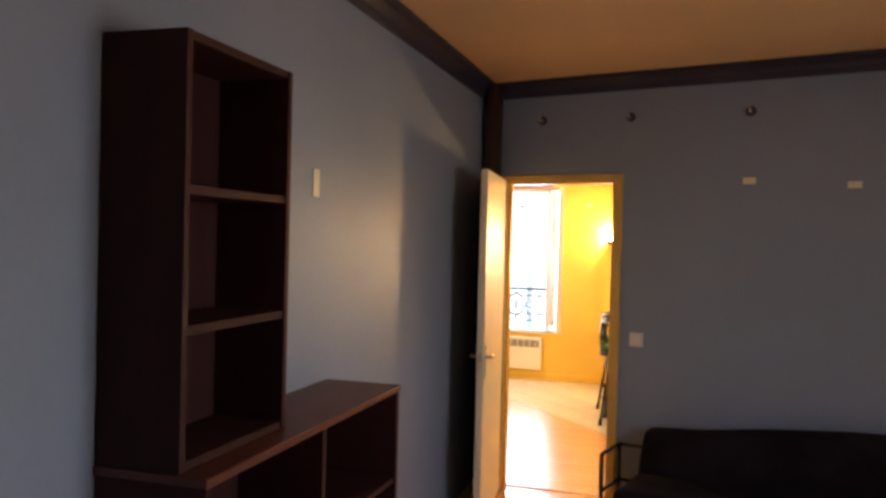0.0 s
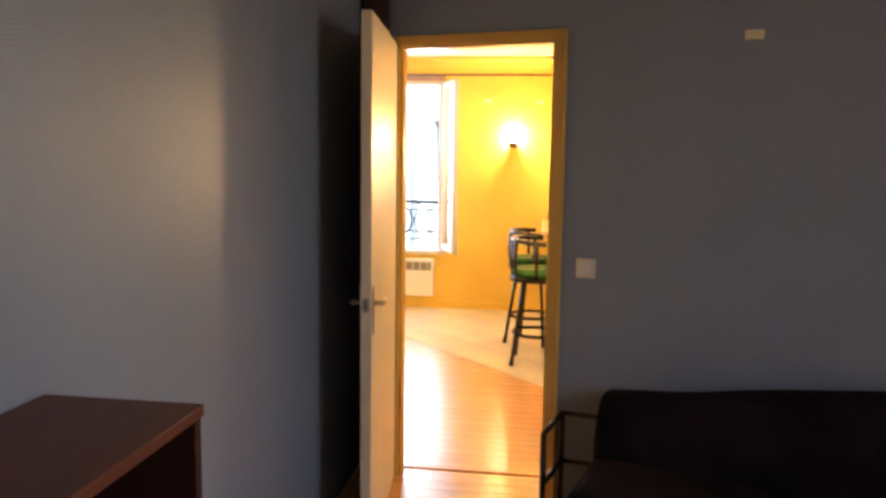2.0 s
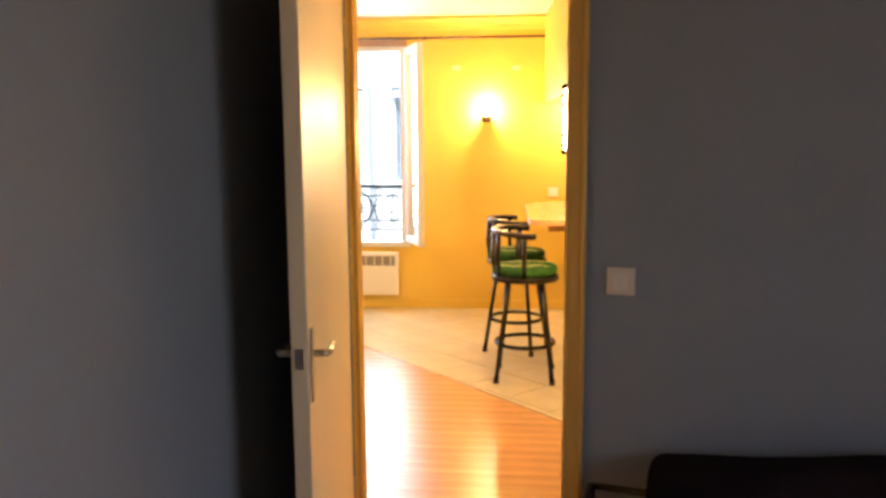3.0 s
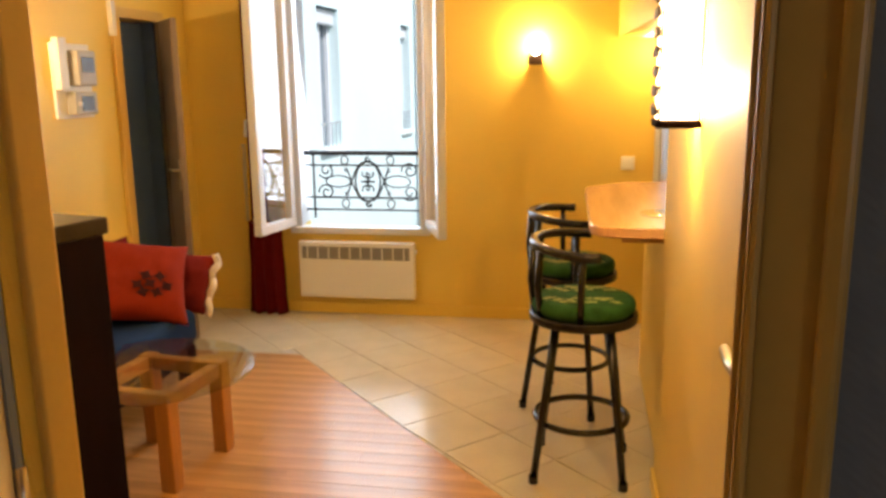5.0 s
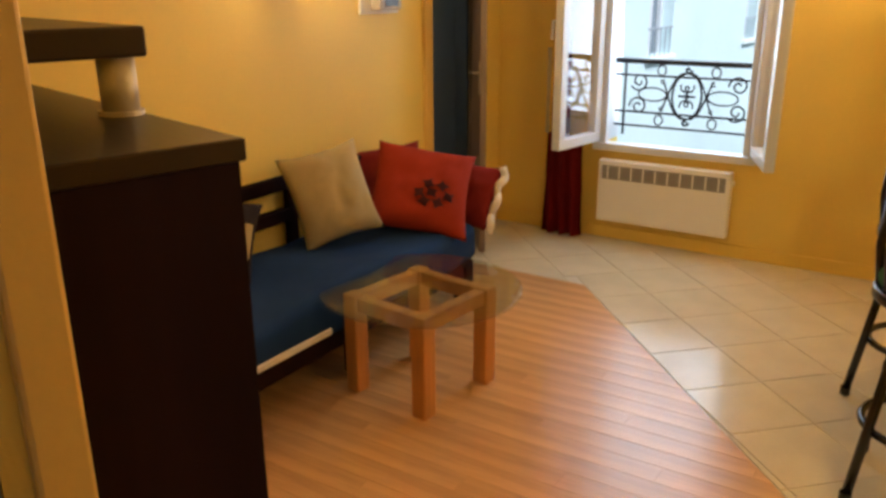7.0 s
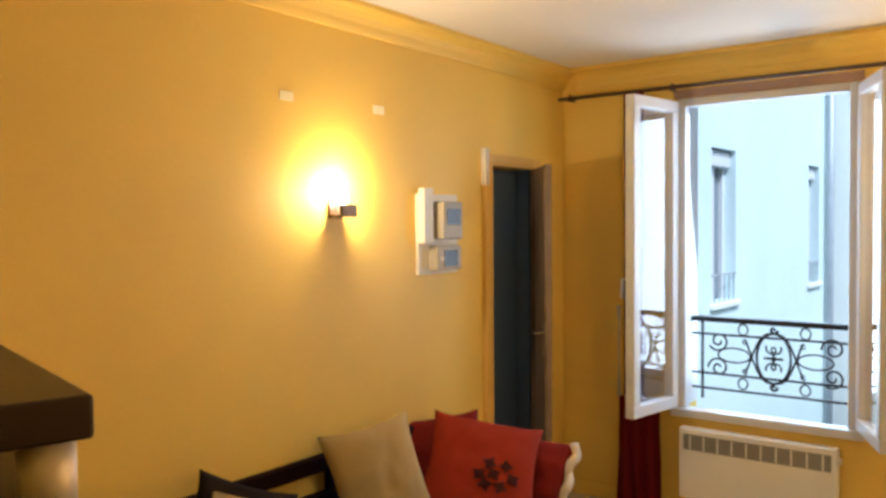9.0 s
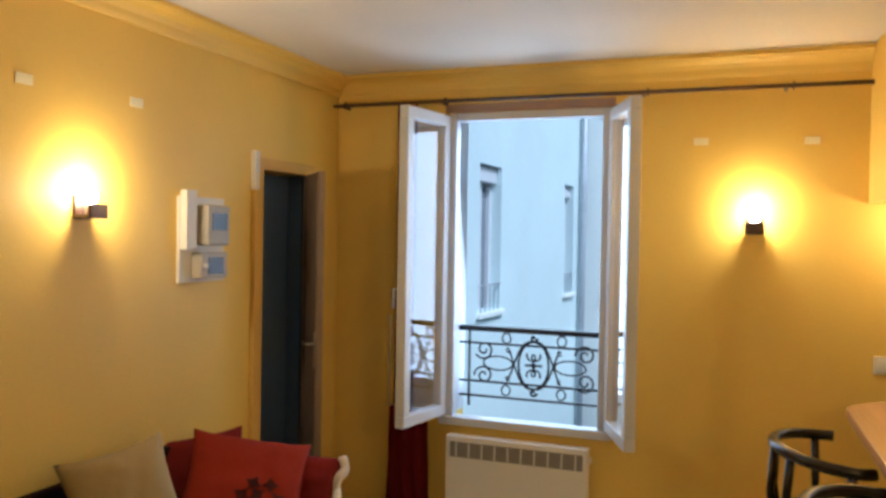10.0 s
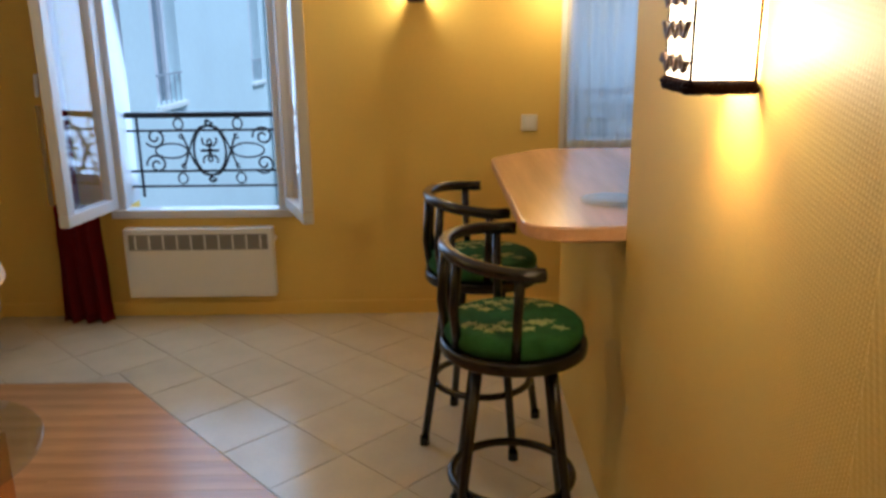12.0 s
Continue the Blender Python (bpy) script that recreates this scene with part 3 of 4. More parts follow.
def balustrade(x0, x1, y, z0, z1):
    ob = thing("balustrade", pose((x0 + x1) / 2, y, z0), "black wrought iron window balustrade with scrolls and a medallion", "balustrade")
    hw, h = (x1 - x0) / 2, z1 - z0
    part("handrail", box(-hw, -0.022, h - 0.03, hw, 0.022, h, 0.006), M_IRON, ob)
    for z in (0.06, 0.145, h - 0.10):
        part("bar", box(-hw, -0.006, z - 0.006, hw, 0.006, z + 0.006), M_IRON, ob)
    mid = (0.145 + h - 0.10) / 2
    for s in (-1, 1):
        part("post", box(s * hw * 0.86 - 0.006, -0.006, 0, s * hw * 0.86 + 0.006, 0.006, h - 0.03), M_IRON, ob)
        for up in (-1, 1):
            eye = spiral(s * hw * 0.66, mid + up * 0.075, 0.012, 0.058, 0.3, 0.3 + 9.2 * up * s)
            part("scroll", tube(eye, 0.006, 6), M_IRON, ob, smooth=True)
            sweep = [(s * hw * (0.03 + 0.30 * q ** 0.75), 0, mid + up * (0.135 * math.cos(q * 2.2) - 0.012 * q)) for q in [k / 16 for k in range(17)]]
            part("scroll", tube(sweep, 0.006, 6), M_IRON, ob, smooth=True)
            part("curl", tube(spiral(s * hw * 0.335, mid + up * 0.082, 0.004, 0.016, 0, 5.5, 12), 0.005, 6), M_IRON, ob, smooth=True)
            part("inner_scroll", tube(spiral(s * 0.006, mid + up * 0.052, 0.008, 0.036, 1.57 * up, 1.57 * up + 5.2 * s * up, 18), 0.0055, 6), M_IRON, ob, smooth=True)
            part("finial", tube(spiral(0, mid + up * 0.155, 0.004, 0.022, 0, 6.283, 12), 0.008, 6), M_IRON, ob, smooth=True)
        oval = [(s * hw * 0.47 + 0.088 * math.cos(q), 0, mid + 0.04 * math.sin(q)) for q in [k * 6.283 / 24 for k in range(24)]]
        part("oval", tube(oval, 0.005, 6, True), M_IRON, ob, smooth=True)
        for z in (0.103, h - 0.065):
            part("ring", tube([(s * hw * 0.36 + 0.026 * math.cos(q), 0, z + 0.03 * math.sin(q)) for q in [k * 0.5236 for k in range(12)]], 0.005, 6, True), M_IRON, ob, smooth=True)
    part("medallion", tube([(0.088 * math.cos(q), 0, mid + 0.135 * math.sin(q)) for q in [k * 6.283 / 28 for k in range(28)]], 0.007, 6, True), M_IRON, ob, smooth=True)
    part("rosette", disc(0.014, mid - 0.012, mid + 0.012, 12, 0.005), M_IRON, ob)
    for q in range(4):
        cx, cz = math.cos(q * 1.5708), math.sin(q * 1.5708)
        part("petal", tube([(0.010 * cx, 0, mid + 0.010 * cz), (0.026 * cx, 0, mid + 0.026 * cz), (0.050 * cx, 0, mid + 0.034 * cz)], 0.0075, 6), M_IRON, ob, smooth=True)
    return ob


balustrade(WL + 0.001, WR - 0.001, W + 0.22, WB + 0.03, 1.086)
balustrade(KL + 0.001, KR - 0.001, W + 0.22, KB + 0.002, 1.19)


# ---- heater ----
ht = thing("wall_heater", pose(-1.082, W, 0.125) @ Matrix.Diagonal((0.885, 0.9, 0.885, 1)), "white wall-mounted electric convector heater under the window", "heater")
part("housing", box(-0.445, -0.085, 0, 0.445, -0.015, 0.43, 0.008), M_WHITEMETAL, ht)
part("grille", box(-0.415, -0.089, 0.30, 0.415, -0.0845, 0.395, 0.001), M_GRILLE, ht, "grey louvred outlet grille")
for i in range(10):
    x = -0.3735 + i * 0.083
    part("louvre", box(x - 0.004, -0.0935, 0.305, x + 0.004, -0.0885, 0.39), M_WHITEMETAL, ht)
part("control_knob", tube([(0.445, -0.05, 0.36), (0.46, -0.05, 0.36)], 0.018, 14), M_WHITEMETAL, ht)
for x in (-0.3, 0.3):
    part("wall_bracket", box(x - 0.02, -0.016, 0.05, x + 0.02, -0.0005, 0.38), M_STEEL, ht)


# ---- lamps ----
def sconce(m):
    ob = thing("wall_lamp", m, "small dark metal wall uplight with a lit bulb", "lamp", "wall lamps")
    part("back_plate", box(-0.05, -0.012, -0.06, 0.05, 0.0, 0.05, 0.004), M_PIPE, ob)
    part("cup", box(-0.055, -0.105, -0.055, 0.055, -0.085, 0.012, 0.004), M_PIPE, ob)
    part("tray", box(-0.055, -0.086, -0.055, 0.055, -0.011, -0.035, 0.004), M_PIPE, ob)
    part("socket", tube([(0, -0.05, -0.036), (0, -0.05, 0.01)], 0.02, 14), M_STEEL, ob, smooth=True)
    b = bmesh.new()
    bmesh.ops.create_uvsphere(b, u_segments=16, v_segments=10, radius=0.032, matrix=Matrix.Translation((0, -0.05, 0.045)))
    bulb = part("bulb", b, M_BULB, ob, "glowing frosted bulb", True)
    bulb.visible_shadow = False
    return ob


sconce(pose(L + 0.001, 7.745, 1.688, 0, 0, 90) @ Matrix.Diagonal((0.8, 0.8, 0.8, 1)))
sconce(pose(0.092, W - 0.001, 1.685) @ Matrix.Diagonal((0.8, 0.8, 0.8, 1)))


def paper_lamp(m):
    """Box shade of twisted cane and paper, open at the back; x runs along the wall, -y into the room."""
    ob = thing("paper_wall_lamp", m, "lit rectangular paper wall lamp with a twisted cane frame", "lamp")
    w, d, h = 0.068, 0.105, 0.325
    for b in ((-w, -d, 0.012, w, -d + 0.003, h - 0.012), (-w, -d + 0.003, 0.012, -w + 0.003, -0.01, h - 0.012), (w - 0.003, -d + 0.003, 0.012, w, -0.01, h - 0.012)):
        sh = part("shade", box(*b), M_SHADE, ob, "glowing white paper panel")
        sh.visible_shadow = False
    for z in (0, h):
        for a, b in (((-w, -d, z), (w, -d, z)), ((-w, -d, z), (-w, -0.004, z)), ((w, -d, z), (w, -0.004, z))):
            n, a, b = 40, Vector(a), Vector(b)
            for ph in (0, 3.14):
                way = (b - a).normalized()
                sd_ = way.cross(Vector((0, 0, 1)))
                part("cane", tube([a + (b - a) * i / n + (sd_ * math.cos(i * 1.1 + ph) + Vector((0, 0, math.sin(i * 1.1 + ph)))) * 0.006 for i in range(n + 1)], 0.007, 5), M_WENGE, ob, "dark twisted cane", True)
    for x, y in ((-w, -d), (w, -d), (-w, -0.006), (w, -0.006)):
        part("upright", tube([(x, y, 0), (x, y, h)], 0.0032, 6), M_WENGE, ob)
    for i in range(6):
        z = 0.035 + i * 0.05
        pts = [(-w + 2 * w * k / 16, -d - 0.008, z + 0.012 * math.sin(k * 1.2 + i)) for k in range(17)]
        part("cord", tube(pts, 0.0055, 5), M_PIPE, ob, "dark frayed cord", True)
    return ob


paper_lamp(pose(RX, 6.82, 1.432, 0, 0, -90))

# ---- small fixtures ----
def socket_plate(m, name, label, cat):
    ob = thing(name, m, label, cat)
    part("plate", box(-0.042, -0.010, -0.042, 0.042, 0, 0.042, 0.004), M_PLASTIC, ob)
    part("insert", box(-0.025, -0.014, -0.028, 0.025, -0.0095, 0.028, 0.003), M_WHITEMETAL, ob)
    return ob


socket_plate(A @ pose(0.168, -0.0125, 1.082), "light_switch", "white plastic light switch on the bedroom wall", "switch")
socket_plate(pose(0.667, W - 0.001, 1.035), "wall_socket", "white plastic wall socket above the bar", "socket")

mb = thing("electric_meter", pose(L, 8.425, 1.382, 0, 0, 90) @ Matrix.Diagonal((0.82, 0.85, 0.85, 1)), "electric meter and breaker on a cream wall board", "meter")
part("board", box(-0.19, -0.018, 0.0, 0.19, 0, 0.44, 0.003), M_PLASTIC, mb)
part("duct", box(-0.185, -0.06, 0.17, -0.10, -0.017, 0.47, 0.004), M_PLASTIC, mb)
mt = part("meter_case", box(-0.06, -0.10, 0.19, 0.13, -0.017, 0.40, 0.012), M_GREYBOX, mb, "grey meter case")
part("display", box(-0.03, -0.104, 0.27, 0.10, -0.0995, 0.36, 0.002), M_DARK, mt)
br = part("breaker_case", box(-0.09, -0.08, 0.02, 0.14, -0.017, 0.155, 0.008), M_GREYBOX, mb, "grey breaker case")
part("breaker_window", box(-0.03, -0.084, 0.04, 0.10, -0.0795, 0.13, 0.002), M_DARK, br)
part("reset_button", tube([(-0.055, -0.078, 0.085), (-0.055, -0.092, 0.085)], 0.012, 12), M_PLASTIC, br)
dc = thing("cable_duct", pose(L, 8.828, 0.085, 0, 0, 90), "cream plastic cable duct beside the doorway", "cable duct")
part("channel", box(-0.02, -0.03, 1.73, 0.02, 0, 1.92, 0.004), M_PLASTIC, dc)

for m in (pose(L, 7.49, 2.105, 0, 0, 90), pose(L, 8.02, 2.11, 0, 0, 90), pose(-0.166, W, 2.099), pose(0.343, W, 2.092), A @ pose(0.79, -0.012, 2.03), A @ pose(1.32, -0.012, 2.0), pose(BL, 2.78, 1.855, 0, 0, 90) @ Matrix.Diagonal((0.7, 1, 2.8, 1))):
    tg = thing("wall_tag", m, "small pale yellow paper tag on the wall", "tag", "wall tags")
    part("paper", box(-0.035, -0.004, -0.018, 0.035, -0.0005, 0.018, 0.001), M_YELLOWTAG, tg)
for x, z in ((-0.48, 2.435), (0.10, 2.425), (0.79, 2.42)):
    hk = thing("wall_hook", A @ pose(x, -0.012, z), "small dark metal wall hook under the cornice", "hook", "bedroom hooks")
    part("plate", tube([(0, 0, 0), (0, -0.012, 0)], 0.028, 14), M_PIPE, hk)
    part("pin", tube([(0, -0.012, 0), (0, -0.05, -0.005), (0, -0.058, 0.018)], 0.008, 8), M_STEEL, hk)
pp = thing("corner_pipe", pose(BL + 0.07, 5.27, 0), "dark brown upright pipe in the bedroom corner", "pipe")
part("pipe", tube([(0, 0, 0), (0, 0, HB - 0.001)], 0.062, 20), M_PIPE, pp, smooth=True)
part("collar", tube([(0, 0, 0), (0, 0, 0.05)], 0.075, 20), M_PIPE, pp)
for x, y in ((0.80, 8.52), (0.79, 7.86)):
    dl = thing("downlight", pose(x, y, KH), "dark recessed downlight in the kitchen ceiling", "lamp", "downlights")
    part("rim", disc(0.05, -0.012, 0.0, 24), M_PIPE, dl)
mk = thing("wall_ornament", pose(0.680, 7.64, 1.86, 0, 0, -87), "small dark carved ornament on the bulkhead", "ornament")
b = bmesh.new()
bmesh.ops.create_uvsphere(b, u_segments=14, v_segments=10, radius=0.045)
for v in b.verts:
    v.co = Vector((v.co.x * 0.7, v.co.y * 0.4, v.co.z * 1.2)) * (1 + 0.15 * noise.noise(v.co * 40))
part("carving", b, M_WENGE, mk, smooth=True)

# ---- bar counter ----
ct = thing("bar_counter", pose(0, 0, 0.972), "beech bar counter with rounded corners", "counter")
def rounded(pts, radii, n=8):
    out = []
    for i, p in enumerate(pts):
        a, b_, c = Vector(pts[i - 1]), Vector(p), Vector(pts[(i + 1) % len(pts)])
        r = radii[i]
        if not r:
            out.append(tuple(b_))
            continue
        p0, p1 = b_ + (a - b_).normalized() * r, b_ + (c - b_).normalized() * r
        for k in range(n + 1):
            q = k / n
            out.append(tuple(p0 * (1 - q) ** 2 + b_ * 2 * q * (1 - q) + p1 * q * q))
    return out


part("worktop", prism(rounded([(0.425, RY + 0.005), (RX + 0.6, RY + 0.005), (RX + 0.65, 8.95), (0.62, 8.95), (0.405, 8.72)], [0.12, 0, 0, 0.05, 0.06]), 0, 0.04, 0.006), M_COUNTER, ct)
part("edge_band", box(0.53, RY + 0.001, 0.004, RX + 0.6, RY + 0.0052, 0.036), M_COUNTER, ct, "beech edge band")
for y in (7.75, 8.45):
    part("bracket", box(0.55, y - 0.02, -0.05, RX + 0.0298, y + 0.02, -0.001, 0.004), M_COUNTER, ct, "wooden bracket under the worktop")
pl = thing("glass_plate", pose(0.72, 7.87, 1.012), "shallow clear glass dish on the counter", "dish")
part("dish", disc(0.095, 0, 0.008, 30, 0.003), M_TABLEGLASS, pl, smooth=True)


# ---- bar stools ----
def stool(m, turned):
    """A bar stool; the seat and back swivel against the legs by turned degrees."""
    ob = thing("bar_stool", m, "black steel bar stool with a green printed round seat", "stool", "bar stools")
    s, top = 0.163, 0.60
    twist = Matrix.Rotation(radians(turned), 3, "Z")
    for sx, sy in ((-1, -1), (-1, 1), (1, -1), (1, 1)):
        lg = part("leg", tube([twist @ Vector((sx * 0.095, sy * 0.095, top)), twist @ Vector((sx * s, sy * s, 0.012))], 0.0145, 10), M_BLACKMETAL, ob, smooth=True)
        part("rubber_foot", tube([twist @ Vector((sx * s, sy * s, 0.0)), twist @ Vector((sx * s, sy * s, 0.03))], 0.018, 10), M_BLACKMETAL, lg)
    part("foot_ring", tube([(0.172 * math.cos(q), 0.172 * math.sin(q), 0.215) for q in [k * 6.283 / 40 for k in range(40)]], 0.0125, 8, True), M_BLACKMETAL, ob, smooth=True)
    part("seat_pan", disc(0.200, top - 0.005, top + 0.03, 44, 0.008), M_BLACKMETAL, ob, smooth=True)
    b = disc(0.190, top + 0.028, top + 0.085, 44, 0.026)
    cushion = part("seat", b, M_GREEN, ob, "green printed seat cushion", True)
    random.seed(5)
    for line in (-0.07, 0.10):
        for k in range(26):
            u = -0.15 + k * 0.0120
            v = line + 0.034 * random.uniform(-1, 1)
            if u * u + v * v < 0.155 ** 2:
                a = random.uniform(0, 3)
                ps = [(u + 0.020 * math.cos(a + q) * (1 if j % 2 else 0.45), v + 0.020 * math.sin(a + q) * (1 if j % 2 else 0.45)) for j, q in enumerate([i * 0.785 for i in range(8)])]
                part("leaf_print", prism(ps, top + 0.0835, top + 0.0862), M_LIME, cushion, "pale yellow green leaf print")
    RX_, RY_, zr = 0.185, 0.235, 0.875
    def rail_point(dg):
        q = radians(dg)
        return (RX_ * math.cos(q), RY_ * math.sin(q), zr + 0.015 * max(0.0, -math.cos(q)))
    part("arm_rail", tube([rail_point(78 + k * 204 / 40) for k in range(41)], 0.018, 10), M_BLACKMETAL, ob, smooth=True)
    for dg in (96, 150, 180, 210, 264):
        q, tip = radians(dg), rail_point(dg)
        part("spindle", tube([(0.180 * math.cos(q), 0.180 * math.sin(q), top + 0.02), (0.195 * math.cos(q), 0.205 * math.sin(q), top + 0.14), tip], 0.013, 8), M_BLACKMETAL, ob, smooth=True)
    return ob


GROW = Matrix.Diagonal((1.055, 1.055, 1.055, 1))
stool(pose(0.408, 7.665, 0, 0, 0, 3) @ GROW, -5)
stool(pose(0.354, 8.347, 0, 0, 0, 8) @ GROW, -28)

# ---- coffee table ----
tb = thing("coffee_table", pose(-1.30, 7.44, 0, 0, 0, -7) @ Matrix.Diagonal((1.11, 1.08, 1.05, 1)), "pine coffee table with a round glass top", "table")
for sx, sy in ((-1, -1), (-1, 1), (1, -1), (1, 1)):
    part("leg", box(sx * 0.155 - 0.030, sy * 0.17 - 0.030, 0, sx * 0.155 + 0.030, sy * 0.17 + 0.030, 0.385, 0.006), M_PINE, tb)
for sy in (-1, 1):
    part("apron", box(-0.125, sy * 0.17 - 0.022, 0.325, 0.166, sy * 0.17 + 0.022, 0.38, 0.004), M_PINE, tb)
for sx in (-1, 1):
    part("apron", box(sx * 0.155 - 0.022, -0.14, 0.325, sx * 0.155 + 0.022, 0.14, 0.38, 0.004), M_PINE, tb)
part("glass_top", disc(0.355, 0.388, 0.400, 64, 0.003), M_TABLEGLASS, tb, "round clear glass top", True)

# ---- sofa ----
sf = thing("futon_sofa", pose(-1.87, 7.40, 0) @ Matrix.Diagonal((1.04, 1.0, 1.06, 1)), "dark wooden futon sofa with a navy blue mattress", "sofa")
for x, y in ((-0.26, -0.85), (0.26, -0.85), (-0.26, 0.85), (0.26, 0.85), (0.26, 0.0)):
    part("leg", box(x - 0.035, y - 0.035, 0, x + 0.035, y + 0.035, 0.20, 0.005), M_WENGE, sf)
part("front_rail", box(0.25, -0.90, 0.15, 0.285, 0.90, 0.215, 0.005), M_WENGE, sf)
for i in range(9):
    part("slat", box(-0.28, -0.88 + i * 0.21, 0.19, 0.25, -0.81 + i * 0.21, 0.213), M_WENGE, sf)
b = box(-0.28, -0.91, 0.215, 0.31, 0.91, 0.405, 0.05, 4)
bmesh.ops.subdivide_edges(b, edges=[e for e in b.edges if e.calc_length() > 0.3], cuts=16, use_grid_fill=True)
for v in b.verts:
    v.co += Vector((0, 0, 0.018 * noise.noise(v.co * 4) - (0.02 if v.co.z > 0.3 else 0) * math.sin(v.co.y * 3) ** 2))
part("mattress", b, M_BLUEFABRIC, sf, "navy blue cotton mattress", True)
part("sheet_hem", box(0.30, -0.75, 0.235, 0.316, -0.20, 0.262, 0.006), M_WHITEFABRIC, sf, "white sheet hem under the mattress")
for z in (0.46, 0.60):
    part("back_rail", box(-0.335, -0.92, z, -0.295, 0.92, z + 0.06, 0.006), M_WENGE, sf)
for x in (-0.10, 0.24):
    b = bmesh.new()
    rim = [(-0.05, 0.0), (0.05, 0.0)] + [(0.05 * math.cos(q), 0.745 + 0.05 * math.sin(q)) for q in [k * math.pi / 10 for k in range(11)]]
    sides = [[b.verts.new((x + d, -0.82 + u, v * (1.0 if x < 0 else 0.70))) for u, v in rim] for d in (-0.022, 0.022)]
    b.faces.new(sides[0][::-1])
    b.faces.new(sides[1])
    for k in range(len(rim)):
        b.faces.new((sides[0][k], sides[0][(k + 1) % len(rim)], sides[1][(k + 1) % len(rim)], sides[1][k]))
    part("arm_post", b, M_WENGE, sf, "rounded dark wooden arm post")
for y in (-0.90, -0.3, 0.3, 0.90):
    part("back_post", box(-0.339, y - 0.03, 0.0, -0.30, y + 0.03, 0.655, 0.005), M_WENGE, sf)


def cushion(name, m, w, h, d, mat, label, seed=0):
    ob = thing(name, m, label, "cushion")
    part("cover", pillow(w, h, d, seed=seed), mat, ob, smooth=True)
    return ob


cushion("cushion", pose(-1.88, 7.71, 0.435, -22, -10, 62), 0.38, 0.43, 0.17, M_BEIGE, "beige cotton cushion leaning on the sofa back", 1)
rc = cushion("cushion", pose(-1.70, 7.975, 0.425, -50, 10, 32), 0.49, 0.51, 0.15, M_RED, "brick red cushion with a dark flower print", 4)
b = bmesh.new()
random.seed(8)
for k in range(7):
    a = k * 1.047 + random.uniform(-0.2, 0.2)
    away = random.uniform(0.045, 0.068) if k < 6 else 0.0
    cx, cz = away * math.cos(a), away * math.sin(a)
    vs = []
    for i in range(8):
        q = a + i * 0.785
        x, z = 0.05 + cx * 1.2 + 0.035 * math.cos(q) * (1 if i % 2 else 0.5), 0.19 + cz + 0.035 * math.sin(q) * (1 if i % 2 else 0.5)
        u, v = x / 0.245, (z - 0.255) / 0.255
        vs.append(b.verts.new((x, -0.075 * ((1 - abs(u) ** 2.6) * (1 - abs(v) ** 2.6)) ** 0.55 - 0.007, z)))
    b.faces.new(vs)
bmesh.ops.solidify(b, geom=b.faces[:], thickness=0.004)
part("flower_print", b, M_BROWNPRINT, rc, "dark brown flower print")
cushion("cushion", pose(-1.95, 8.17, 0.425, -40, -8, 40), 0.38, 0.40, 0.14, M_DARKRED, "dark red cushion behind the red one", 7)
bo = thing("bolster", pose(-1.70, 8.31, 0.385, -30, 6, 10) @ Matrix.Diagonal((1.04, 1.04, 1.04, 1)), "dark red cushion with a white edging", "cushion")
part("cover", pillow(0.36, 0.32, 0.17, seed=9), M_DARKRED, bo, smooth=True)
part("edging", tube([(0.176 + 0.010 * math.sin(k * 0.7), 0.010 * math.cos(k * 0.9), 0.32 * k / 24) for k in range(25)], 0.02, 8), M_WHITEFABRIC, bo, "white ruffled edging", True)
bc = cushion("cushion", pose(-1.94, 6.96, 0.46, -28, 22, 62), 0.355, 0.355, 0.11, M_BLACKFABRIC, "black cushion with cream block print", 3)
for x0, z0, x1, z1 in ((-0.13, 0.25, 0.05, 0.28), (-0.13, 0.09, 0.05, 0.12), (-0.13, 0.12, -0.10, 0.25), (0.02, 0.12, 0.05, 0.25), (-0.065, 0.165, -0.015, 0.205), (0.095, 0.10, 0.125, 0.24), (0.07, 0.10, 0.095, 0.125)):
    part("block_print", box(x0, -0.068, z0, x1, -0.050, z1, 0.002), M_BEIGE, bc, "cream block print")

# ---- dark cabinet with a raised shelf ----
cb = thing("bar_cabinet", pose(-0.383, 5.428, 0, 0, 0, -14.5), "dark brown cabinet beside the doorway with a raised shelf", "cabinet")
part("body", box(-0.93, 0, 0, -0.004, 0.258, 1.328, 0.003), M_WENGE, cb)
part("top", box(-0.935, 0, 1.328, 0.0, 0.265, 1.354, 0.003), M_WENGETOP, cb)
for x in (-0.86, -0.268):
    post = part("post", tube([(x, 0.235, 1.354), (x, 0.235, 1.428)], 0.024, 20), M_ALU, cb, "brushed steel post", True)
    part("flange", tube([(x, 0.235, 1.354), (x, 0.235, 1.360)], 0.029, 20), M_ALU, post)
part("raised_shelf", box(-0.93, 0.03, 1.428, -0.238, 0.267, 1.466, 0.004), M_WENGETOP, cb)

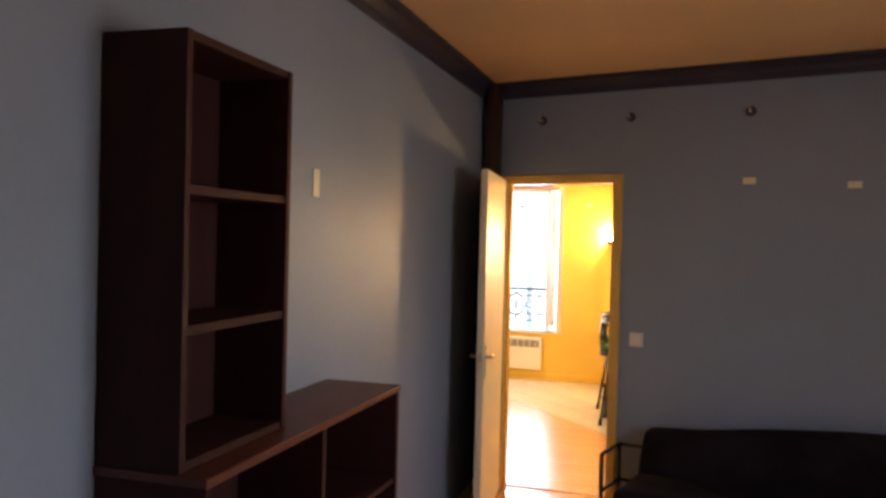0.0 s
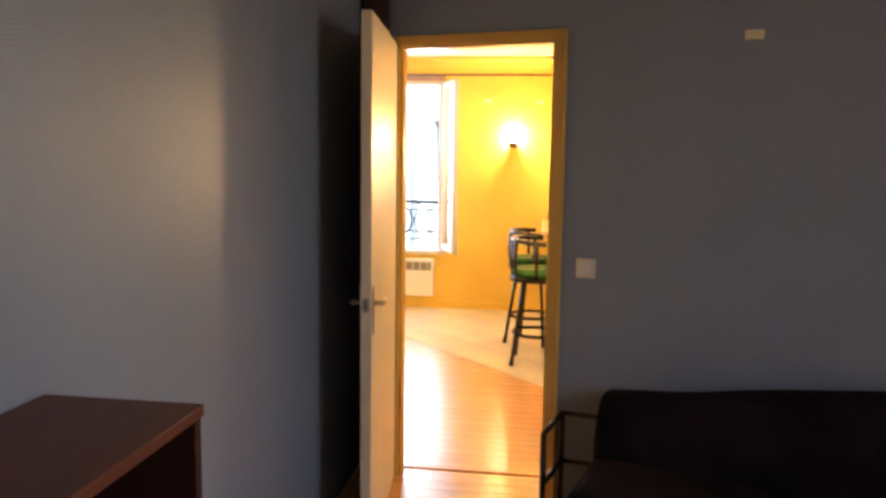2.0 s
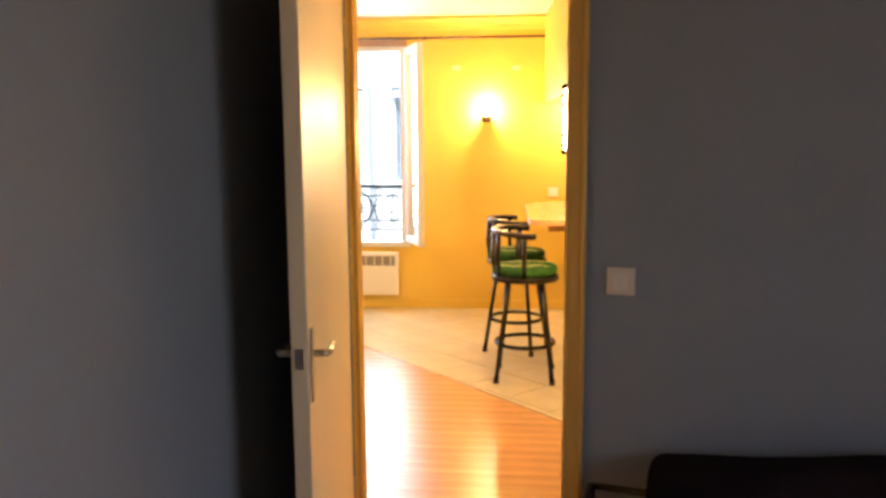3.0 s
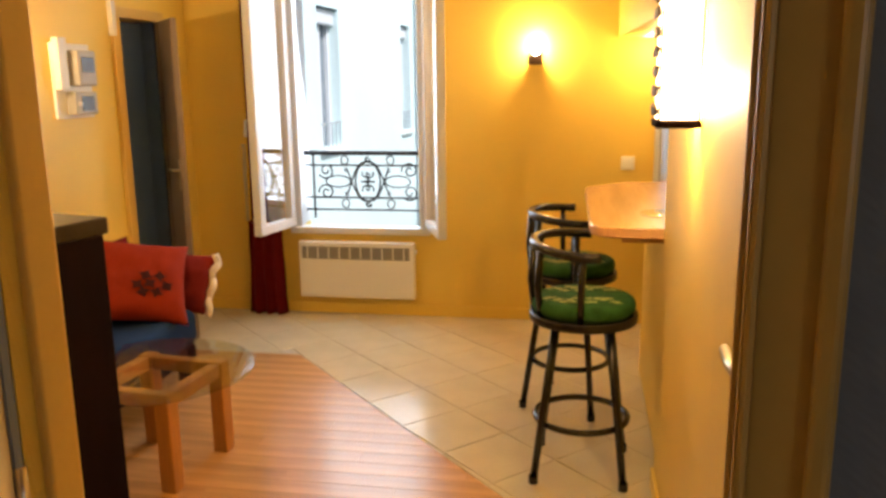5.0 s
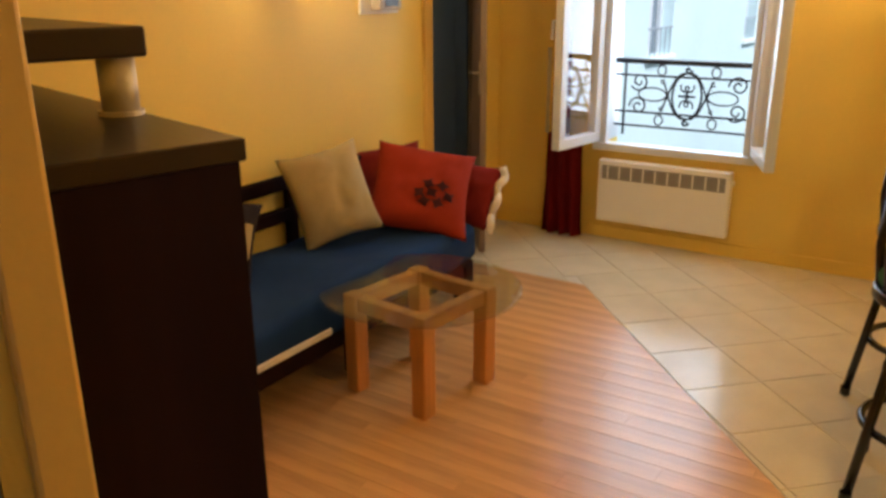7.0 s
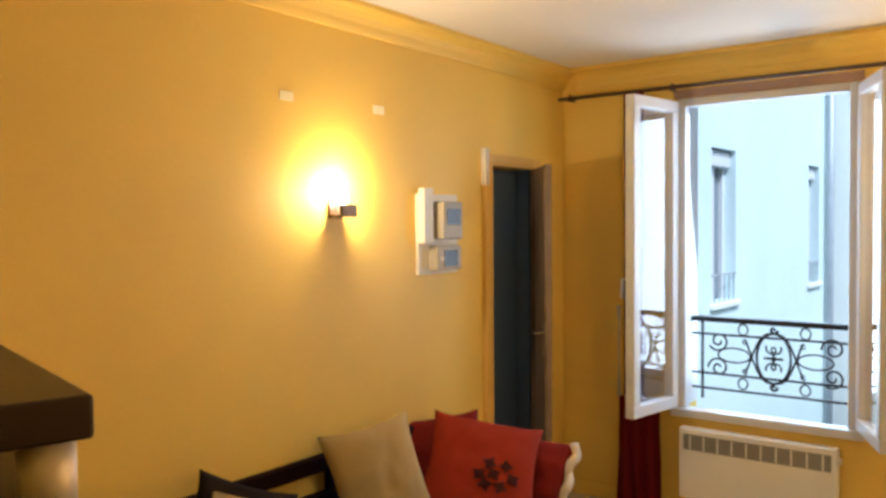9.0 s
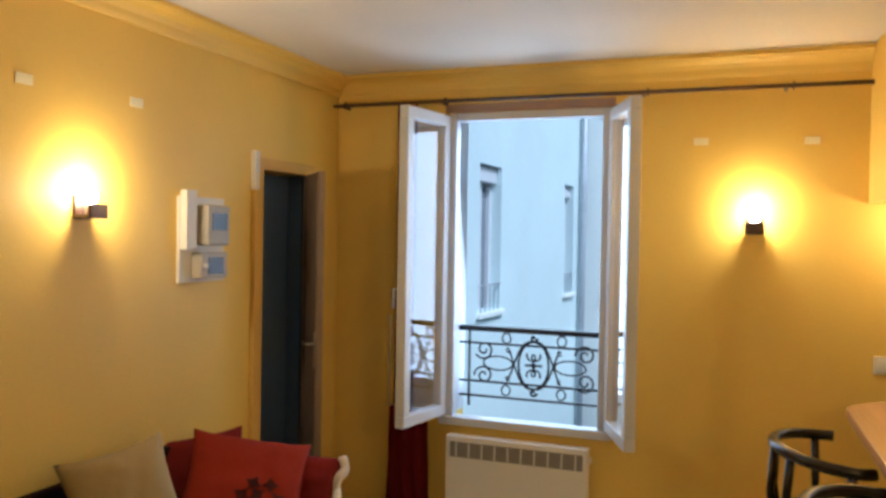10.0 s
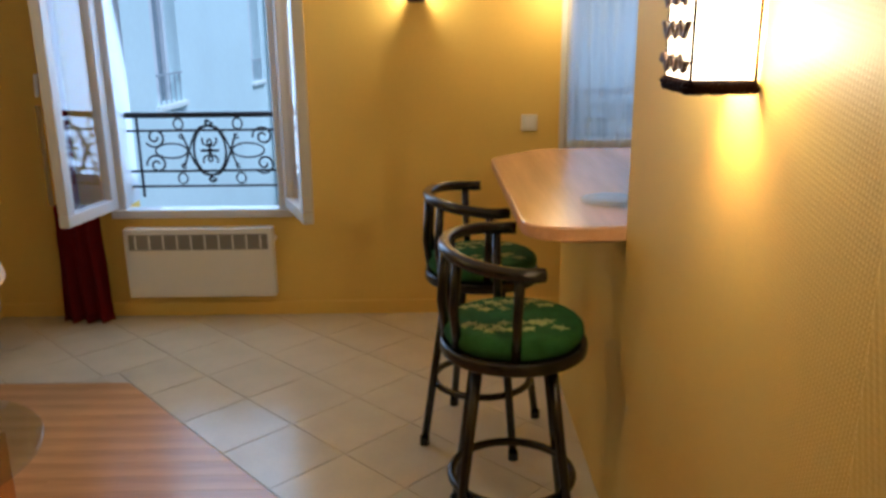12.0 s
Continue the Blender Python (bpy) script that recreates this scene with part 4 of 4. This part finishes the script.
# ---- bedroom ----
ch = thing("low_shelf_unit", pose(BL + 0.005, 2.275, 0) @ Matrix.Diagonal((1.10, 1.092, 0.937, 1)), "low open red mahogany shelf unit against the bedroom wall", "shelf unit")
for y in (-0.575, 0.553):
    part("end_panel", box(0, y, 0.06, 0.268, y + 0.022, 1.168, 0.002), M_MAHOGANYDIM, ch)
part("divider", box(0.006, -0.011, 0.082, 0.262, 0.011, 1.168, 0.002), M_MAHOGANYDIM, ch)
part("back_panel", box(0, -0.553, 0.06, 0.006, 0.553, 1.168), M_MAHOGANYDIM, ch)
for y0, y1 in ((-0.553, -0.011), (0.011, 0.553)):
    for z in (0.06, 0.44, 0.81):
        part("shelf", box(0.006, y0, z, 0.262, y1, z + 0.022, 0.002), M_MAHOGANYDIM, ch)
part("plinth", box(0.01, -0.57, 0, 0.24, 0.57, 0.06), M_MAHOGANYDIM, ch)
# top keeps the lighter mahogany, as the face that catches light
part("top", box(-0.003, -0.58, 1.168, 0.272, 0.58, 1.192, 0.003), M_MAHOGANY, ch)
bk = thing("bookcase", pose(BL + 0.005, 1.645, 1.118), "empty dark mahogany bookcase standing on the shelf unit", "bookcase")
DP, WD, HT = 0.225, 0.50, 1.0
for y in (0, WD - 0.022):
    part("side_panel", box(0, y, 0, DP, y + 0.022, HT, 0.002), M_MAHOGANYDIM, bk)
part("back_panel", box(0, 0.022, 0, 0.006, WD - 0.022, HT), M_MAHOGANYDIM, bk)
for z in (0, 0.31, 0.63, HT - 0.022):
    part("shelf", box(0.006, 0.022, z, DP - 0.004, WD - 0.022, z + 0.022, 0.002), M_MAHOGANYDIM, bk)

bed = thing("sofa_bed", A @ pose(1.29, -0.535, 0) @ Matrix.Diagonal((1, 1, 0.885, 1)), "low metal framed sofa bed under a dark patterned cover", "sofa bed")


def soft_block(x0, y0, z0, x1, y1, z1, bev=0.05, lean=0.0):
    b = box(x0, y0, z0, x1, y1, z1, bev, 4)
    bmesh.ops.subdivide_edges(b, edges=[e for e in b.edges if e.calc_length() > 0.25], cuts=14, use_grid_fill=True)
    for v in b.verts:
        v.co += Vector((0.012 * noise.noise(v.co * 6), lean * (v.co.z - z1) + 0.012 * noise.noise(v.co * 5 + Vector((3, 0, 0))), 0.016 * noise.noise(v.co * 3)))
    return b


part("seat_cover", soft_block(-1.02, -0.15, 0.13, 1.0, 0.24, 0.42), M_BEDCOVER, bed, "dark patterned seat cover", True)
b = soft_block(-1.02, 0.36, 0.20, 1.0, 0.49, 0.655, 0.04, 0.35)
for v in b.verts:
    if v.co.z > 0.35:
        v.co.z += 0.13 * (v.co.x + 1.02)
part("back_cover", b, M_BEDCOVER, bed, "dark patterned back cover", True)
for x in (-1.19, 1.1):
    for y in (0.16, 0.46):
        part("post", tube([(x, y, 0), (x, y, 0.515)], 0.013, 10), M_BLACKMETAL, bed, smooth=True)
    for z in (0.275, 0.515):
        part("end_rail", tube([(x, 0.16, z), (x, 0.46, z)], 0.012, 10), M_BLACKMETAL, bed, smooth=True)
for z in (0.275, 0.515):
    part("back_rail", tube([(-1.19, 0.46, z), (1.1, 0.46, z)], 0.012, 10), M_BLACKMETAL, bed, smooth=True)


# ---- courtyard outside ----
def facade(m, width, height, openings, mat, label):
    """A rendered wall along x with window openings cut through it: (x0, z0, x1, z1)."""
    ob = thing("courtyard_building", m, label, "building")
    xs = sorted({0, width, *[o[0] for o in openings], *[o[2] for o in openings]})
    zs = sorted({-6, height, *[o[1] for o in openings], *[o[3] for o in openings]})
    bm = bmesh.new()
    for i in range(len(xs) - 1):
        for k in range(len(zs) - 1):
            cx, cz = (xs[i] + xs[i + 1]) / 2, (zs[k] + zs[k + 1]) / 2
            if not any(o[0] < cx < o[2] and o[1] < cz < o[3] for o in openings):
                box(xs[i], 0, zs[k], xs[i + 1], 0.28, zs[k + 1], bm=bm)
    bmesh.ops.remove_doubles(bm, verts=bm.verts, dist=1e-4)
    part("wall", bm, mat, ob)
    part("roof", box(-0.2, -0.25, height, width + 0.2, 1.5, height + 0.2), M_ZINC, ob, "zinc roof edge")
    for x0, z0, x1, z1 in openings:
        w = part("window", box(x0, 0.20, z0, x1, 0.22, z1), M_DARKGLASS, ob, "dark courtyard window")
        part("lintel_shutter", box(x0 + 0.01, 0.06, z1 - 0.22, x1 - 0.01, 0.19, z1 - 0.02, 0.02), M_PVC, w, "white roller shutter box")
        for a, b_ in ((x0, x0 + 0.07), (x1 - 0.07, x1), ((x0 + x1) / 2 - 0.05, (x0 + x1) / 2 + 0.05)):
            part("frame", box(a, 0.14, z0, b_, 0.199, z1 - 0.2, 0.005), M_PVC, w)
        part("sill", box(x0 - 0.06, -0.06, z0 - 0.07, x1 + 0.06, 0.19, z0 - 0.003, 0.01), M_FACADE2, w)
        part("guard_rail", box(x0, -0.014, z0 + 0.33, x1, 0.0, z0 + 0.35), M_ZINC, w)
        for q in range(5):
            xx = x0 + (x1 - x0) * (q + 0.5) / 5
            part("guard_bar", box(xx - 0.006, -0.012, z0, xx + 0.006, 0.0, z0 + 0.33), M_ZINC, w)
    return ob


facade(pose(-3.27, 10.24, 0.05, 0, 0, 87.5) @ Matrix.Diagonal((1.03, 1.03, 1.0, 1)), 9.75, 8.0, [(1.2, 0.6, 2.0, 2.48), (4.61, 0.6, 5.41, 2.48), (8.62, 0.6, 9.22, 2.48), (4.61, 3.9, 5.41, 5.6), (8.62, 3.9, 9.22, 5.6)], M_FACADE, "pale rendered courtyard building with tall windows")
facade(pose(-2.86, 20.29, -0.05, 0, 0, 2) @ Matrix.Diagonal((1.03, 1.03, 1.03, 1)), 8.0, 8.0, [(0.48, 0.6, 1.3, 2.57), (0.48, 3.9, 1.3, 5.6), (3.0, 0.6, 3.8, 2.57)], M_FACADE2, "white rendered courtyard building across the yard")
pipe = thing("drain_pipe", pose(-2.75, 20.08, 0), "grey zinc rain pipe in the courtyard corner", "pipe")
part("pipe", tube([(0, 0, -6), (0, 0, 8)], 0.06, 12), M_ZINC, pipe, smooth=True)
structure("courtyard_wall_east", box(4.5, W + 0.31, -6, 4.8, 20.0, 7.0), M_STONELIT, "weathered stone courtyard wall", "wall")
structure("ground", box(-60, W + 0.31, -6.2, 60, 120, -6), M_STONE, "grey paved courtyard ground far below", "ground")
rf = thing("low_roof", pose(0.5, 14.64, -0.98, 0, 0, 1.5), "grey zinc lean-to roof under the window", "roof")
part("sheet", box(-2.2, -2.0, -0.08, 3.6, 2.6, 0), M_ZINC, rf)
for i in range(10):
    part("seam", box(-2.15 + i * 0.62, -2.0, 0, -2.11 + i * 0.62, 2.6, 0.04, 0.006), M_ZINC, rf)
part("support_wall", box(-2.2, 2.4, -5.1, 3.6, 2.6, -0.08), M_STONE, rf)


# ---- floor pieces ----
def clip(poly, a, b, c):
    """The part of a convex polygon where a x + b y >= c."""
    out = []
    for i, p in enumerate(poly):
        q = poly[(i + 1) % len(poly)]
        dp, dq = a * p[0] + b * p[1] - c, a * q[0] + b * q[1] - c
        if dp >= 0:
            out.append(p)
        if dp * dq < 0:
            s = dp / (dp - dq)
            out.append((p[0] + (q[0] - p[0]) * s, p[1] + (q[1] - p[1]) * s))
    return out


WC, WE = (-1.198, 8.82), (0.13, 7.36)
NA, NB = WC[1] - WE[1], WE[0] - WC[0]
NC = NA * WC[0] + NB * WC[1]


def tile_mesh(poly, z0, z1, mat, name, parent):
    cx, cy = sum(p[0] for p in poly) / len(poly), sum(p[1] for p in poly) / len(poly)
    bm = bmesh.new()
    lo = [bm.verts.new((x - cx, y - cy, z0)) for x, y in poly]
    mid = [bm.verts.new((x - cx, y - cy, z1 - 0.0006)) for x, y in poly]
    inset = 0.0007
    hi = [bm.verts.new((x - cx - math.copysign(inset, x - cx), y - cy - math.copysign(inset, y - cy), z1)) for x, y in poly]
    n = len(poly)
    bm.faces.new(hi)
    for a, b in ((lo, mid), (mid, hi)):
        for i in range(n):
            bm.faces.new((a[i], a[(i + 1) % n], b[(i + 1) % n], b[i]))
    ob = part(name, bm, mat, parent)
    ob.location = (cx, cy, 0)
    return ob


floor_tiles = structure("floor_tiles", box(L, 6.0, -0.0119, KX, W, -0.003), M_GROUT, "beige glazed floor tiles laid diagonally", "floor")
TS, TG = 0.333, 0.0019
ca, sa = math.cos(radians(45)), math.sin(radians(45))
for i in range(-20, 60):
    for k in range(-30, 40):
        u, v = i * TS, k * TS
        quad = [(u + TG, v + TG), (u + TS - TG, v + TG), (u + TS - TG, v + TS - TG), (u + TG, v + TS - TG)]
        quad = [(-1.34 + x * ca - y * sa, 7.0 + x * sa + y * ca) for x, y in quad]
        cx, cy = sum(p[0] for p in quad) / 4, sum(p[1] for p in quad) / 4
        if not (L - 0.3 < cx < KX + 0.3 and 5.9 < cy < W + 0.3):
            continue
        h1 = [p[1] >= WC[1] for p in quad]
        h2 = [NA * p[0] + NB * p[1] >= NC for p in quad]
        if not (all(h1) or all(h2)):
            quad = clip(quad, 0, 1, WC[1] + 0.004) if cx < WC[0] else clip(quad, NA, NB, NC + 0.01)
        for a, b, c in ((1, 0, L), (-1, 0, -KX), (0, -1, -W), (0, 1, 6.0)):
            quad = clip(quad, a, b, c) if len(quad) > 2 else quad
        if len(quad) > 2:
            area = abs(sum(quad[j][0] * quad[(j + 1) % len(quad)][1] - quad[(j + 1) % len(quad)][0] * quad[j][1] for j in range(len(quad)))) / 2
            if area > 0.002:
                tile_mesh(quad, -0.008, 0.0, M_TILE, "tile", floor_tiles)

PW = 0.095


def planks(name, x0, x1, y0, y1, label, cut):
    base = structure(name, box(x0, y0, -0.012, x1 if not cut else min(x1, RX), y1, -0.0115), M_SUB, label, "floor")
    row, y = 0, y0
    while y < y1 - 0.01:
        x = x0 - (row * 0.47) % 1.2
        while x < x1:
            q = [(max(x, x0), y + 0.0006), (min(x + 1.2, x1) - 0.0003, y + 0.0006), (min(x + 1.2, x1) - 0.0003, min(y + PW, y1)), (max(x, x0), min(y + PW, y1))]
            if cut:
                q = clip(q, -NA, -NB, -NC)
            if len(q) > 2 and q[1][0] - q[0][0] > 0.01:
                tile_mesh(q, -0.0114, 0.0, M_PLANK, "plank", base)
            x += 1.2
        row, y = row + 1, y + PW
    return base


structure("threshold", box(DL - 0.03, 5.425, 0.0, 0.5, 5.455, 0.006, 0.002), M_PINE, "narrow wooden threshold strip across the doorway", "threshold")
planks("floor_living", L, RX + 0.5, D0, WC[1], "honey oak laminate floor with a diagonal edge", True)
planks("floor_bedroom", BL, BR, BB, D0, "honey oak laminate bedroom floor", False)
